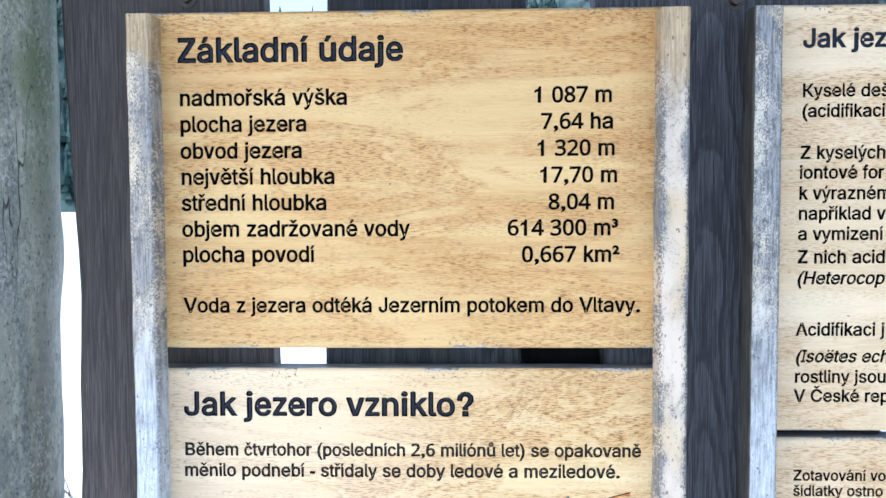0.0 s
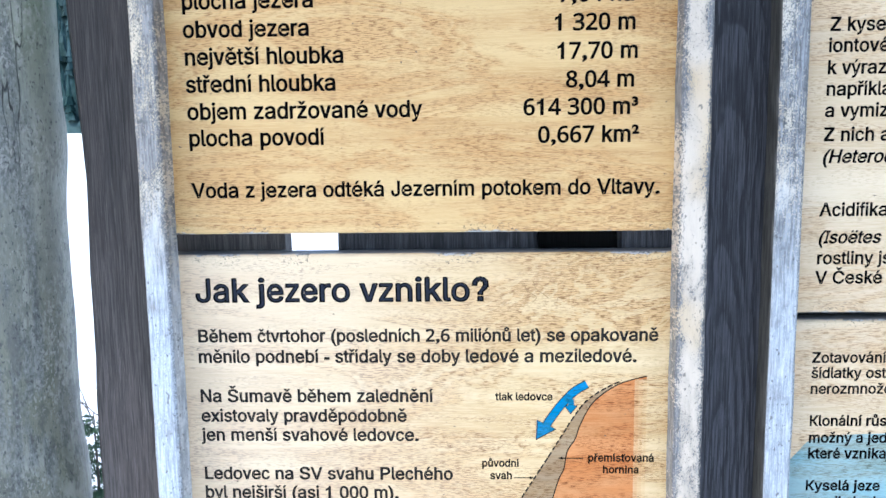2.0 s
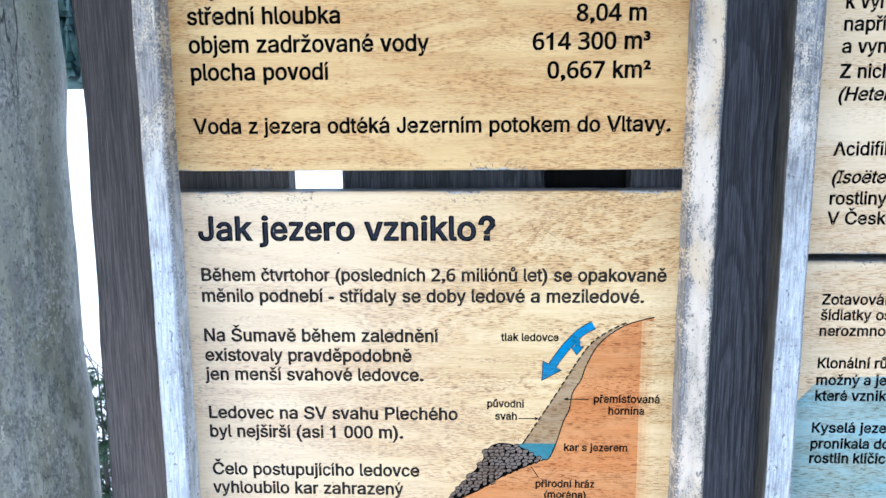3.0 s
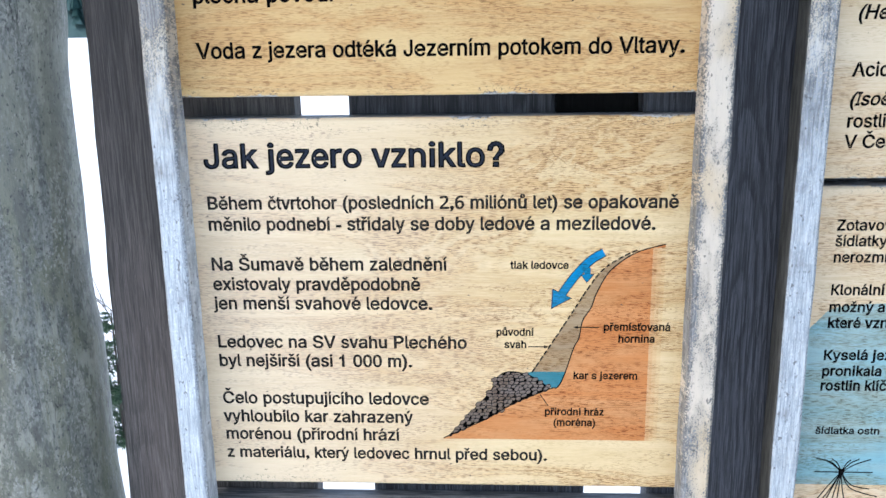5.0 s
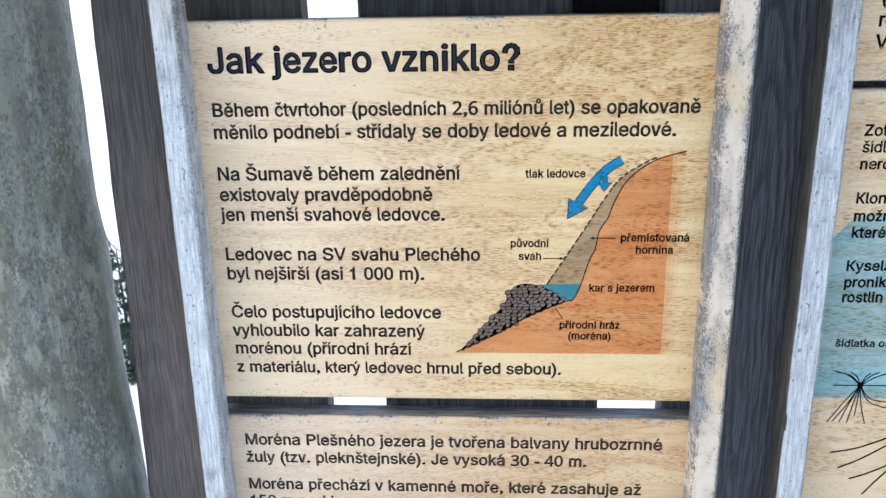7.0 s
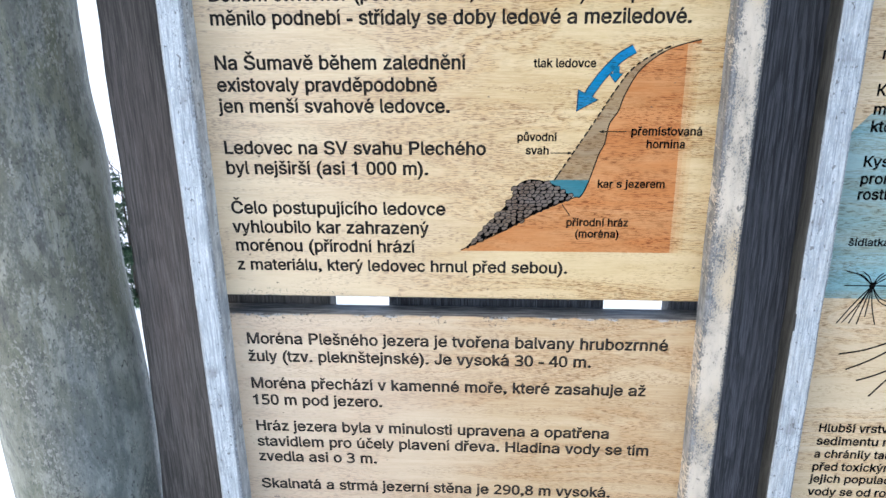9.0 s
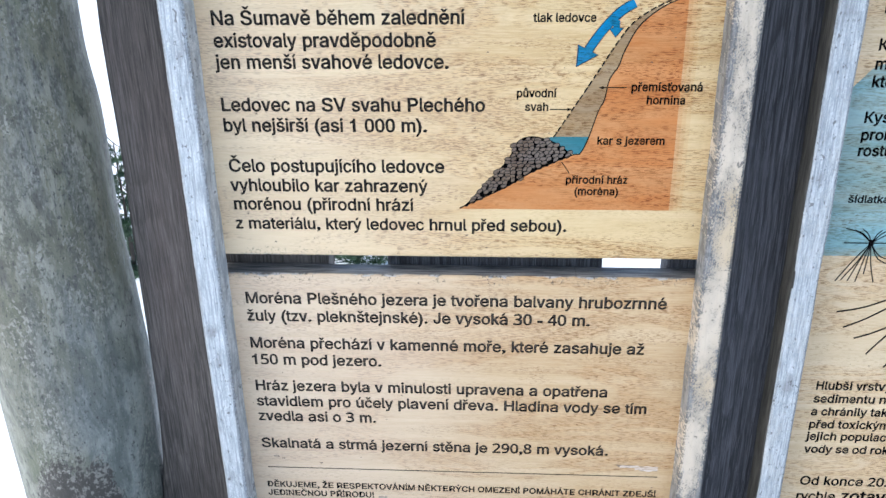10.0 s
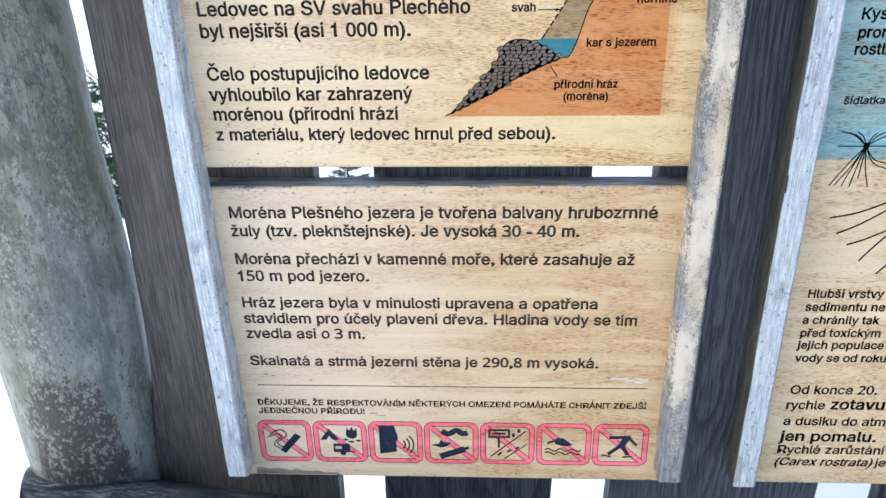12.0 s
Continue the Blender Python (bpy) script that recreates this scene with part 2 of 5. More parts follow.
def dark_plank(name, low, high, dark, warm, gloss=0.25, heart=None, head_shade=0.70):
    """Dark-stained sawn plank with upright grain and long arched figure; its colour is darkened towards the head for
    shade and paler, bleached, towards the foot. heart: (x, z, half width, half height) of nested arches; head_shade:
    colour factor at the head.
    """
    k = Mat(name)
    r = k.random()
    shift = k.n.new("ShaderNodeCombineXYZ")
    k.put(shift.inputs[0], k.math("MULTIPLY", r, 23.0))
    k.put(shift.inputs[2], k.math("MULTIPLY", r, 9.0))
    add = k.n.new("ShaderNodeVectorMath")
    k.put(add.inputs[0], k.pos)
    k.put(add.inputs[1], shift.outputs[0])
    p = add.outputs[0]
    figure = k.noise((13, 3, 2.0), (0, 0, 0), 2, 0.4, 0.7, p)
    if heart:
        dx = k.math("DIVIDE", k.math("SUBTRACT", k.axis(0), heart[0]), heart[2])
        dz = k.math("DIVIDE", k.math("SUBTRACT", k.axis(2), heart[1]), heart[3])
        nest = k.math("SQRT", k.math("ADD", k.math("MULTIPLY", dx, dx), k.math("MULTIPLY", dz, dz)))
        figure = k.math("ADD", k.math("MULTIPLY", nest, 0.42), k.math("MULTIPLY", k.noise((9, 3, 5), (3, 0, 1), 4, 0.55), 0.40))
    rings = k.math("FRACT", k.math("MULTIPLY", figure, 9.0))
    ring = k.math("MULTIPLY", k.step(rings, 0.0, 0.75), k.step(rings, 0.9, 1.0, 1.0, 0.0))
    fibre = k.noise((460, 60, 9), (0, 0, 0), 5, 0.68, 0.0, p)
    broad = k.noise((9, 3, 2.2), (4, 0, 0), 3)
    hair = k.noise((760, 90, 22), (2, 0, 5), 4, 0.65, 0.0, p)
    col = k.mix(ring, low, high)
    col = k.mix(k.step(fibre, 0.46, 0.60, 0.0, 0.75), col, dark)
    col = k.mix(k.step(broad, 0.42, 0.68, 0.0, 0.55), col, warm)
    col = k.mix(k.math("MULTIPLY", k.step(fibre, 0.36, 0.28), 0.5), col, tuple(1.7 * c for c in high))
    col = k.mix(k.step(hair, 0.52, 0.62, 0.0, 0.65), col, tuple(0.45 * c for c in low))
    col = k.mix(k.step(hair, 0.44, 0.36, 0.0, 0.55), col, tuple(1.6 * c for c in high))
    # Shade near the head is painted in here, along with the bleached foot.
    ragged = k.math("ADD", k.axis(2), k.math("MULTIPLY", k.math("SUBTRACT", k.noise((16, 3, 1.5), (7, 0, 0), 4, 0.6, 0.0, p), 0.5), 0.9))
    height_tone = k.step(ragged, 1.75, 0.75)
    col = k.mix(1.0, col, k.mix(height_tone, (head_shade, head_shade * 0.98, head_shade * 0.98), (1.55, 1.55, 1.58)), "MULTIPLY")
    k.bump(k.math("ADD", k.math("ADD", k.math("MULTIPLY", fibre, 0.9), k.math("MULTIPLY", hair, -0.6)), k.math("MULTIPLY", ring, 0.25)), 0.6, 0.0012)
    return k.done(col, k.step(fibre, 0.3, 0.7, 0.46, 0.62), gloss)


def post_wood():
    """Barkless grey log: olive-grey skin with dark blue-grey weather streaks, clustered pale lichen, green algae high up, cracks, and a dark spotted damp patch near the foot."""
    k = Mat("weathered_grey_log")
    mott = k.noise((30, 30, 11), (0, 0, 0), 6, 0.68, 0.3)
    fine = k.noise((300, 300, 170), (3, 0, 0), 4, 0.7)
    wide = k.noise((7, 7, 3.0), (0, 5, 0), 4, 0.55, 0.4)
    col = k.mix(k.step(wide, 0.36, 0.64), (0.130, 0.129, 0.092), (0.208, 0.210, 0.152))
    col = k.mix(k.step(mott, 0.44, 0.58, 0.0, 0.75), col, (0.290, 0.290, 0.238))
    col = k.mix(k.step(k.noise((70, 70, 34), (2, 2, 7), 5, 0.72), 0.47, 0.58, 0.0, 0.80), col, (0.080, 0.083, 0.061))
    col = k.mix(k.step(k.noise((26, 26, 4.5), (8, 3, 1), 5, 0.66, 0.4), 0.53, 0.64, 0.0, 0.70), col, (0.070, 0.070, 0.062))
    col = k.mix(k.step(k.noise((11, 11, 5), (6, 1, 2), 4, 0.6), 0.52, 0.66, 0.0, 0.75), col, (0.105, 0.112, 0.058))
    green = k.math("MULTIPLY", k.step(k.axis(2), 1.62, 1.92), k.step(k.noise((14, 14, 7), (9, 0, 0), 4, 0.6), 0.36, 0.58))
    # Colour lifted evenly with height to brighten the upper post.
    col = k.mix(k.step(k.axis(2), 1.25, 1.65, 0.0, 0.38), col, (0.300, 0.305, 0.250))
    col = k.mix(k.math("MULTIPLY", green, 0.85), col, (0.098, 0.150, 0.064))
    # weather streaks run down the flank that faces the planks
    run = k.noise((34, 34, 3.2), (0, 2, 6), 5, 0.62, 0.5)
    flank = k.math("MULTIPLY", k.math("MULTIPLY", k.step(k.axis(0), -0.530, -0.490), k.step(k.axis(0), -0.435, -0.455)), k.step(k.axis(2), 0.62, 0.80))
    blue = k.math("MULTIPLY", flank, k.step(k.math("ADD", k.math("MULTIPLY", run, 0.65), k.math("MULTIPLY", mott, 0.35)), 0.46, 0.55))
    col = k.mix(k.math("MULTIPLY", blue, 0.66), col, k.mix(k.step(fine, 0.42, 0.58), (0.050, 0.053, 0.050), (0.150, 0.158, 0.148)))
    teal = k.math("MULTIPLY", k.step(k.axis(0), -0.505, -0.460, 0.22, 1.0), k.step(k.axis(2), 1.08, 0.80))
    col = k.mix(k.math("MULTIPLY", teal, 0.7), col, k.mix(k.step(mott, 0.40, 0.60), (0.105, 0.128, 0.128), (0.275, 0.305, 0.288)))
    # lichen: small pale rosettes in loose colonies
    colony = k.step(k.noise((13, 13, 7), (1, 7, 3), 4, 0.6), 0.47, 0.58)
    spot = k.step(k.noise((210, 210, 130), (5, 5, 1), 5, 0.72), 0.52, 0.57)
    col = k.mix(k.math("MULTIPLY", k.math("MULTIPLY", spot, colony), 0.65), col, (0.33, 0.325, 0.285))
    col = k.mix(k.math("MULTIPLY", k.step(fine, 0.62, 0.68), 0.55), col, (0.36, 0.35, 0.31))
    col = k.mix(k.step(k.noise((280, 280, 150), (1, 7, 0), 3, 0.6), 0.605, 0.655, 0.0, 0.80), col, (0.040, 0.042, 0.040))
    # damp foot
    shape = k.math("ADD", k.math("MULTIPLY", mott, 0.55), k.math("MULTIPLY", wide, 0.45))
    damp = k.math("ADD", k.step(k.axis(2), 0.86, 0.66), k.math("MULTIPLY", k.math("SUBTRACT", shape, 0.5), 2.6))
    side = k.math("MULTIPLY", k.step(k.axis(0), -0.600, -0.530), k.step(k.axis(0), -0.440, -0.475))
    damp = k.step(k.math("ADD", k.math("MULTIPLY", damp, side), k.math("MULTIPLY", k.math("SUBTRACT", fine, 0.5), 0.9)), 0.42, 0.56)
    rosette = k.step(k.math("ADD", k.math("MULTIPLY", k.noise((170, 170, 120), (0, 0, 3), 5, 0.72), 0.75), k.math("MULTIPLY", k.noise((38, 38, 26), (4, 0, 3), 3), 0.25)), 0.522, 0.556)
    col = k.mix(k.math("MULTIPLY", damp, 0.90), col, k.mix(k.math("MULTIPLY", rosette, 0.9), (0.042, 0.037, 0.032), (0.235, 0.225, 0.195)))
    crack = k.math("ABSOLUTE", k.math("SUBTRACT", k.noise((13, 13, 1.3), (2, 0, 1), 4, 0.62), 0.5))
    line = k.math("MULTIPLY", k.step(crack, 0.0, 0.0035, 1.0, 0.0), k.step(wide, 0.44, 0.52))
    col = k.mix(k.math("MULTIPLY", line, 0.9), col, (0.022, 0.022, 0.020))
    k.bump(k.math("SUBTRACT", k.math("ADD", mott, k.math("MULTIPLY", fine, 0.45)), k.math("MULTIPLY", line, 1.6)), 0.75, 0.003)
    return k.done(col, k.step(mott, 0.3, 0.7, 0.45, 0.70), 0.45)


def sill_wood():
    """Wet black log with pale flecks along its grain that paint in wet glints."""
    k = Mat("wet_dark_log")
    grain = k.noise((14, 120, 120), (0, 0, 0), 5, 0.65)
    fleck = k.noise((70, 300, 300), (0, 0, 0), 4, 0.7)
    zone = k.noise((9, 22, 22), (4, 0, 0), 3)
    col = k.mix(k.step(grain, 0.38, 0.66), (0.006, 0.010, 0.016), (0.018, 0.030, 0.048))
    worn = k.math("MULTIPLY", k.step(fleck, 0.50, 0.57), k.step(zone, 0.38, 0.56))
    col = k.mix(k.math("MULTIPLY", worn, 0.85), col, (0.20, 0.225, 0.26))
    k.bump(k.math("ADD", grain, k.math("MULTIPLY", worn, 0.4)), 0.8, 0.003)
    return k.done(col, k.step(grain, 0.3, 0.7, 0.28, 0.5), 0.4)


def groove_paint(name, color, gloss=0.12, rough=0.55):
    """Dark paint run into the routed letters, with paler flecks here and there."""
    k = Mat(name)
    v = k.noise((320, 320, 320), (0, 0, 0), 4, 0.65)
    thin = k.noise((24, 24, 60), (4, 0, 0), 3)
    col = k.mix(k.step(v, 0.35, 0.7), color, tuple(2.0 * c for c in color))
    col = k.mix(k.math("MULTIPLY", k.step(v, 0.58, 0.66), k.step(thin, 0.48, 0.62, 0.0, 0.8)), col, tuple(c * 3.0 + 0.012 for c in color))
    k.bump(v, 0.5, 0.0008)
    return k.done(col, k.step(v, 0.3, 0.7, rough - 0.10, rough + 0.10), gloss)


def snow():
    k = Mat("snow")
    a = k.noise((1.3, 1.3, 1.3), (0, 0, 0), 5)
    b = k.noise((40, 40, 40), (0, 0, 0), 3)
    col = k.mix(k.step(a, 0.3, 0.7), (0.82, 0.85, 0.88), (0.90, 0.91, 0.92))
    k.bump(k.math("ADD", a, k.math("MULTIPLY", b, 0.15)), 0.5, 0.04)
    return k.done(col, 0.7, 0.3)


def needles():
    k = Mat("spruce_needles")
    v = k.noise((9, 9, 9), (0, 0, 0), 3)
    return k.done(k.mix(k.step(v, 0.3, 0.7), (0.022, 0.055, 0.030), (0.060, 0.115, 0.055)), 0.55, 0.4)


def bark():
    k = Mat("twig_bark")
    v = k.noise((60, 60, 20), (0, 0, 0), 3)
    return k.done(k.mix(v, (0.045, 0.036, 0.030), (0.12, 0.10, 0.085)), 0.75, 0.3)


def far_wood():
    k = Mat("far_spruce_wood")
    v = k.noise((0.14, 0.14, 0.10), (0, 0, 0), 4)
    col = k.mix(k.step(v, 0.35, 0.68), (0.014, 0.036, 0.034), (0.060, 0.100, 0.100))
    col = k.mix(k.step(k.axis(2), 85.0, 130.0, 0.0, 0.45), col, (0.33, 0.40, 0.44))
    return k.done(col, 0.9, 0.1)


def iron():
    k = Mat("rusted_iron")
    v = k.noise((220, 220, 220), (0, 0, 0), 3)
    k.bsdf.inputs["Metallic"].default_value = 0.7
    return k.done(k.mix(v, (0.03, 0.028, 0.028), (0.10, 0.075, 0.06)), 0.5, 0.5)


OAK = ((0.630, 0.440, 0.195), (0.470, 0.270, 0.095))
PALE = ((0.670, 0.510, 0.275), (0.510, 0.335, 0.142))
PALE_P = ((0.595, 0.448, 0.268), (0.470, 0.308, 0.152))
PALE_R = ((0.640, 0.510, 0.330), (0.510, 0.375, 0.215))
INK = groove_paint("dark_letter_paint", (0.0016, 0.0015, 0.0016), 0.02)
NAVY = groove_paint("navy_letter_paint", (0.0045, 0.0075, 0.0160), 0.20, 0.40)
# Paler than the ink: sky sheen on the groove floor, put into the colour.
FLOOR = groove_paint("grey_letter_floor", (0.022, 0.019, 0.018), 0.12)
FLOOR_PALE = groove_paint("faded_letter_floor", (0.052, 0.044, 0.039), 0.12)
WALL = groove_paint("groove_wall_paint", (0.0020, 0.0020, 0.0024), 0.15)
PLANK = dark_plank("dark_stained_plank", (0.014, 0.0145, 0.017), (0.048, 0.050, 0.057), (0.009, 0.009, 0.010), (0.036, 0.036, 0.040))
PLANK_ARCHED = dark_plank("dark_plank_with_arched_grain", (0.030, 0.031, 0.035), (0.070, 0.072, 0.081), (0.018, 0.018, 0.020), (0.056, 0.057, 0.064), heart=(0.350, 1.10, 0.030, 0.50), head_shade=1.05)
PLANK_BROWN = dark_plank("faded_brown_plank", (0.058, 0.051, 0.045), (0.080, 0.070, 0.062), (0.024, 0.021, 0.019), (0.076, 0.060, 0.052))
SHADE_BLACK = dark_plank("shade_black_board", (0.002, 0.002, 0.002), (0.004, 0.004, 0.004), (0.001, 0.001, 0.001), (0.003, 0.003, 0.003), 0.1)
POST, SILL, SNOW, NEEDLE, BARK, FAR, IRON = post_wood(), sill_wood(), snow(), needles(), bark(), far_wood(), iron()
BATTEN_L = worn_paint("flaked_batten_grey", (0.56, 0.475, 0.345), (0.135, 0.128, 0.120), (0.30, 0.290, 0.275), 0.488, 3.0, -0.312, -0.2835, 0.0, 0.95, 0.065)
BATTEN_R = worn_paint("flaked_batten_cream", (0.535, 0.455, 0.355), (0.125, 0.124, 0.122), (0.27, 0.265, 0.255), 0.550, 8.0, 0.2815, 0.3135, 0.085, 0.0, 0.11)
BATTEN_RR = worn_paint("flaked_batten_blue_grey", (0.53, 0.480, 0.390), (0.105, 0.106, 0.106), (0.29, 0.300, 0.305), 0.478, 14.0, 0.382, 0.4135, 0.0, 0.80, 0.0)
SIDE = side_wood()


# ---- small builders ----
def part(name, bm, material, parent, label=""):
    """Links a bmesh as one mesh object under a thing or a part."""
    me = bpy.data.meshes.new(name)
    bm.to_mesh(me)
    bm.free()
    me.materials.append(material)
    ob = new(name, me)
    ob.parent = parent
    return tagged(ob, label)


def box(bm, lo, hi, bevel=0.0, segments=2, jitter=0.0):
    r = bmesh.ops.create_cube(bm, size=1.0)
    for v in r["verts"]:
        v.co = Vector([a + (b - a) * (c + 0.5) for a, b, c in zip(lo, hi, v.co)])
    if bevel:
        bmesh.ops.bevel(bm, geom=list({e for v in r["verts"] for e in v.link_edges}), offset=bevel, segments=segments, affect="EDGES", profile=0.6)
    if jitter:
        for v in bm.verts:
            v.co += jitter * noise.noise_vector(v.co * 45)


def catmull(points, n=6):
    """A smooth line through a few control points."""
    q = [points[0], *points, points[-1]]
    out = []
    for i in range(1, len(q) - 2):
        a, b, c, d = (Vector(p) for p in q[i - 1 : i + 3])
        for k in range(n):
            t = k / n
            out.append(0.5 * (2 * b + (c - a) * t + (2 * a - 5 * b + 4 * c - d) * t * t + (3 * b - a - 3 * c + d) * t ** 3))
    out.append(Vector(points[-1]))
    return out


# ---- lettering: glyphs of the built-in font, drawn to the proportions of the routed letters ----
WIDE = dict(zip("ABCDEFGHIJKLMNOPQRSTUVWXYZ", (667, 667, 722, 722, 667, 611, 778, 722, 278, 500, 667, 556, 833, 722, 778, 667, 778, 722, 667, 611, 722, 667, 944, 667, 667, 611)))
WIDE.update(zip("abcdefghijklmnopqrstuvwxyz", (556, 556, 500, 556, 556, 278, 556, 556, 222, 222, 500, 222, 833, 556, 556, 556, 556, 333, 500, 278, 556, 500, 722, 500, 500, 500)))
WIDE.update({c: 556 for c in "0123456789?"})
WIDE.update({" ": 278, "!": 278, "(": 333, ")": 333, ",": 278, ".": 278, "-": 333, "²": 333, "³": 333})
HEAVY = dict(WIDE)
HEAVY.update(zip("abcdefghijklmnopqrstuvwxyz", (556, 611, 556, 611, 556, 333, 611, 611, 278, 278, 556, 278, 889, 611, 611, 611, 611, 389, 556, 333, 611, 556, 778, 556, 556, 500)))
HEAVY.update({"J": 556, "?": 611})
# the bundled sans draws these code points; dots, hooks and breves that come with them are taken off again
LOOK = dict(zip("abcdefghijklmnoprstuvwxyz", "аḅсḍеḟğһịјḳḷṃṇорṛѕṭụṿẉхуẓ"))
LOOK.update(zip("ABCDEFGHIJKLMNOPRSTUVWXYZ", "АВСḌЕḞĞНỊЈКḶМṆОРṚЅТỤṾẈХҮẒ"))
LOOK.update(zip("0123456789", "𝟢𝟣𝟤𝟥𝟦𝟧𝟨𝟩𝟪𝟫"))
CARON = dict(zip("ěščřžňČŠŽŘĚŇ", "escrznCSZREN"))
ACUTE = dict(zip("áéíýúóÁÍÝÉÚ", "aeiyuoAIYEU"))
font_curve = bpy.data.curves.new("lettering", "FONT")
font_curve.resolution_u = 2
font_ob = new("lettering", font_curve)
glyph_store = {}


def raw_glyph(body, offset=0.0):
    font_curve.body, font_curve.offset = body, offset
    bpy.context.view_layer.update()
    me = bpy.data.meshes.new_from_object(font_ob.evaluated_get(bpy.context.evaluated_depsgraph_get()))
    vs, fs = [(v.co.x, v.co.y) for v in me.vertices], [tuple(p.vertices) for p in me.polygons]
    bpy.data.meshes.remove(me)
    return vs, fs


def swollen(loop, off):
    """A left-turning outline moved outwards by off."""
    out, n = [], len(loop)
    for i in range(n):
        p, q, r = Vector(loop[i - 1]), Vector(loop[i]), Vector(loop[(i + 1) % n])
        d, e = (q - p).normalized(), (r - q).normalized()
        a, b = Vector((d.y, -d.x)), Vector((e.y, -e.x))
        m = q + (a + b) * (off / max(1 + a.dot(b), 0.45))
        out.append((m.x, m.y))
    return out


# letters of straight strokes, drawn by hand: outlines that turn left, and the advance
DRAWN = {
    "z": ([[(0.06, 0), (0.485, 0), (0.485, 0.080), (0.185, 0.080), (0.475, 0.475), (0.475, 0.545), (0.07, 0.545), (0.07, 0.465), (0.350, 0.465), (0.06, 0.070)]], 0.543),
    "x": ([[(0.03, 0), (0.145, 0), (0.525, 0.545), (0.41, 0.545)], [(0.03, 0.545), (0.145, 0.545), (0.525, 0), (0.41, 0)]], 0.555),
    "v": ([[(0.215, 0), (0.335, 0), (0.530, 0.545), (0.420, 0.545), (0.277, 0.125), (0.135, 0.545), (0.025, 0.545)]], 0.556),
    "N": ([[(0.086, 0), (0.182, 0), (0.182, 0.56), (0.56, 0), (0.662, 0), (0.662, 0.728), (0.566, 0.728), (0.566, 0.165), (0.188, 0.728), (0.086, 0.728)]], 0.748),
    "M": ([[(0.086, 0), (0.180, 0), (0.180, 0.55), (0.405, 0), (0.492, 0), (0.718, 0.55), (0.718, 0), (0.812, 0), (0.812, 0.728), (0.690, 0.728), (0.449, 0.14), (0.208, 0.728), (0.086, 0.728)]], 0.898),
    "Z": ([[(0.058, 0), (0.571, 0), (0.571, 0.092), (0.190, 0.092), (0.565, 0.635), (0.565, 0.728), (0.070, 0.728), (0.070, 0.636), (0.430, 0.636), (0.058, 0.095)]], 0.626),
    "?": ([[(0.22, 0), (0.34, 0), (0.34, 0.115), (0.22, 0.115)], [(0.225, 0.20), (0.335, 0.20), (0.335, 0.29), (0.225, 0.26)], [(0.225, 0.26), (0.335, 0.29), (0.43, 0.375), (0.35, 0.435)],
           [(0.35, 0.435), (0.43, 0.375), (0.49, 0.47), (0.39, 0.51)], [(0.39, 0.51), (0.49, 0.47), (0.475, 0.62), (0.38, 0.57)], [(0.38, 0.57), (0.475, 0.62), (0.39, 0.71), (0.34, 0.625)],
           [(0.34, 0.625), (0.39, 0.71), (0.28, 0.738), (0.28, 0.645)], [(0.28, 0.645), (0.28, 0.738), (0.17, 0.71), (0.215, 0.625)], [(0.215, 0.625), (0.17, 0.71), (0.09, 0.62), (0.175, 0.57)], [(0.175, 0.57), (0.09, 0.62), (0.065, 0.50), (0.165, 0.49)]], 0.57),
    "1": ([[(0.24, 0), (0.345, 0), (0.345, 0.716), (0.275, 0.716), (0.255, 0.64), (0.20, 0.59), (0.09, 0.555), (0.09, 0.465), (0.24, 0.525)]], 0.572),
    "k": ([[(0.075, 0), (0.172, 0), (0.172, 0.728), (0.075, 0.728)], [(0.15, 0.165), (0.525, 0.545), (0.40, 0.545), (0.15, 0.29)], [(0.225, 0.30), (0.42, 0), (0.535, 0), (0.30, 0.365)]], 0.544),
}


def bow(cx, cz, outer, inner, n=8):
    """The right half of a ring, in pieces."""
    q = [(math.cos(math.pi * (i / n - 0.5)), math.sin(math.pi * (i / n - 0.5))) for i in range(n + 1)]
    return [[(cx + a * inner, cz + b * inner), (cx + a * outer, cz + b * outer), (cx + c * outer, cz + d * outer), (cx + c * inner, cz + d * inner)] for (a, b), (c, d) in zip(q, q[1:])]


DRAWN["P"] = ([[(0.086, 0), (0.182, 0), (0.182, 0.728), (0.086, 0.728)], [(0.15, 0.640), (0.365, 0.640), (0.365, 0.728), (0.15, 0.728)], [(0.15, 0.290), (0.365, 0.290), (0.365, 0.378), (0.15, 0.378)], *bow(0.36, 0.509, 0.219, 0.131)], 0.64)


# upright stems that close the joint between stem and bow: left side, foot, head
STEM = {"n": (0.075, 0, 0.530), "m": (0.075, 0, 0.530), "r": (0.075, 0, 0.530), "p": (0.075, -0.204, 0.530), "h": (0.075, 0, 0.728), "b": (0.075, 0, 0.728), "u": (0.413, 0, 0.542),
        "R": (0.086, 0, 0.728), "B": (0.086, 0, 0.728), "D": (0.086, 0, 0.728), "E": (0.086, 0, 0.728), "H": (0.086, 0, 0.728)}


def turns_left(loop):
    return sum(loop[i - 1][0] * loop[i][1] - loop[i][0] * loop[i - 1][1] for i in range(len(loop))) > 0


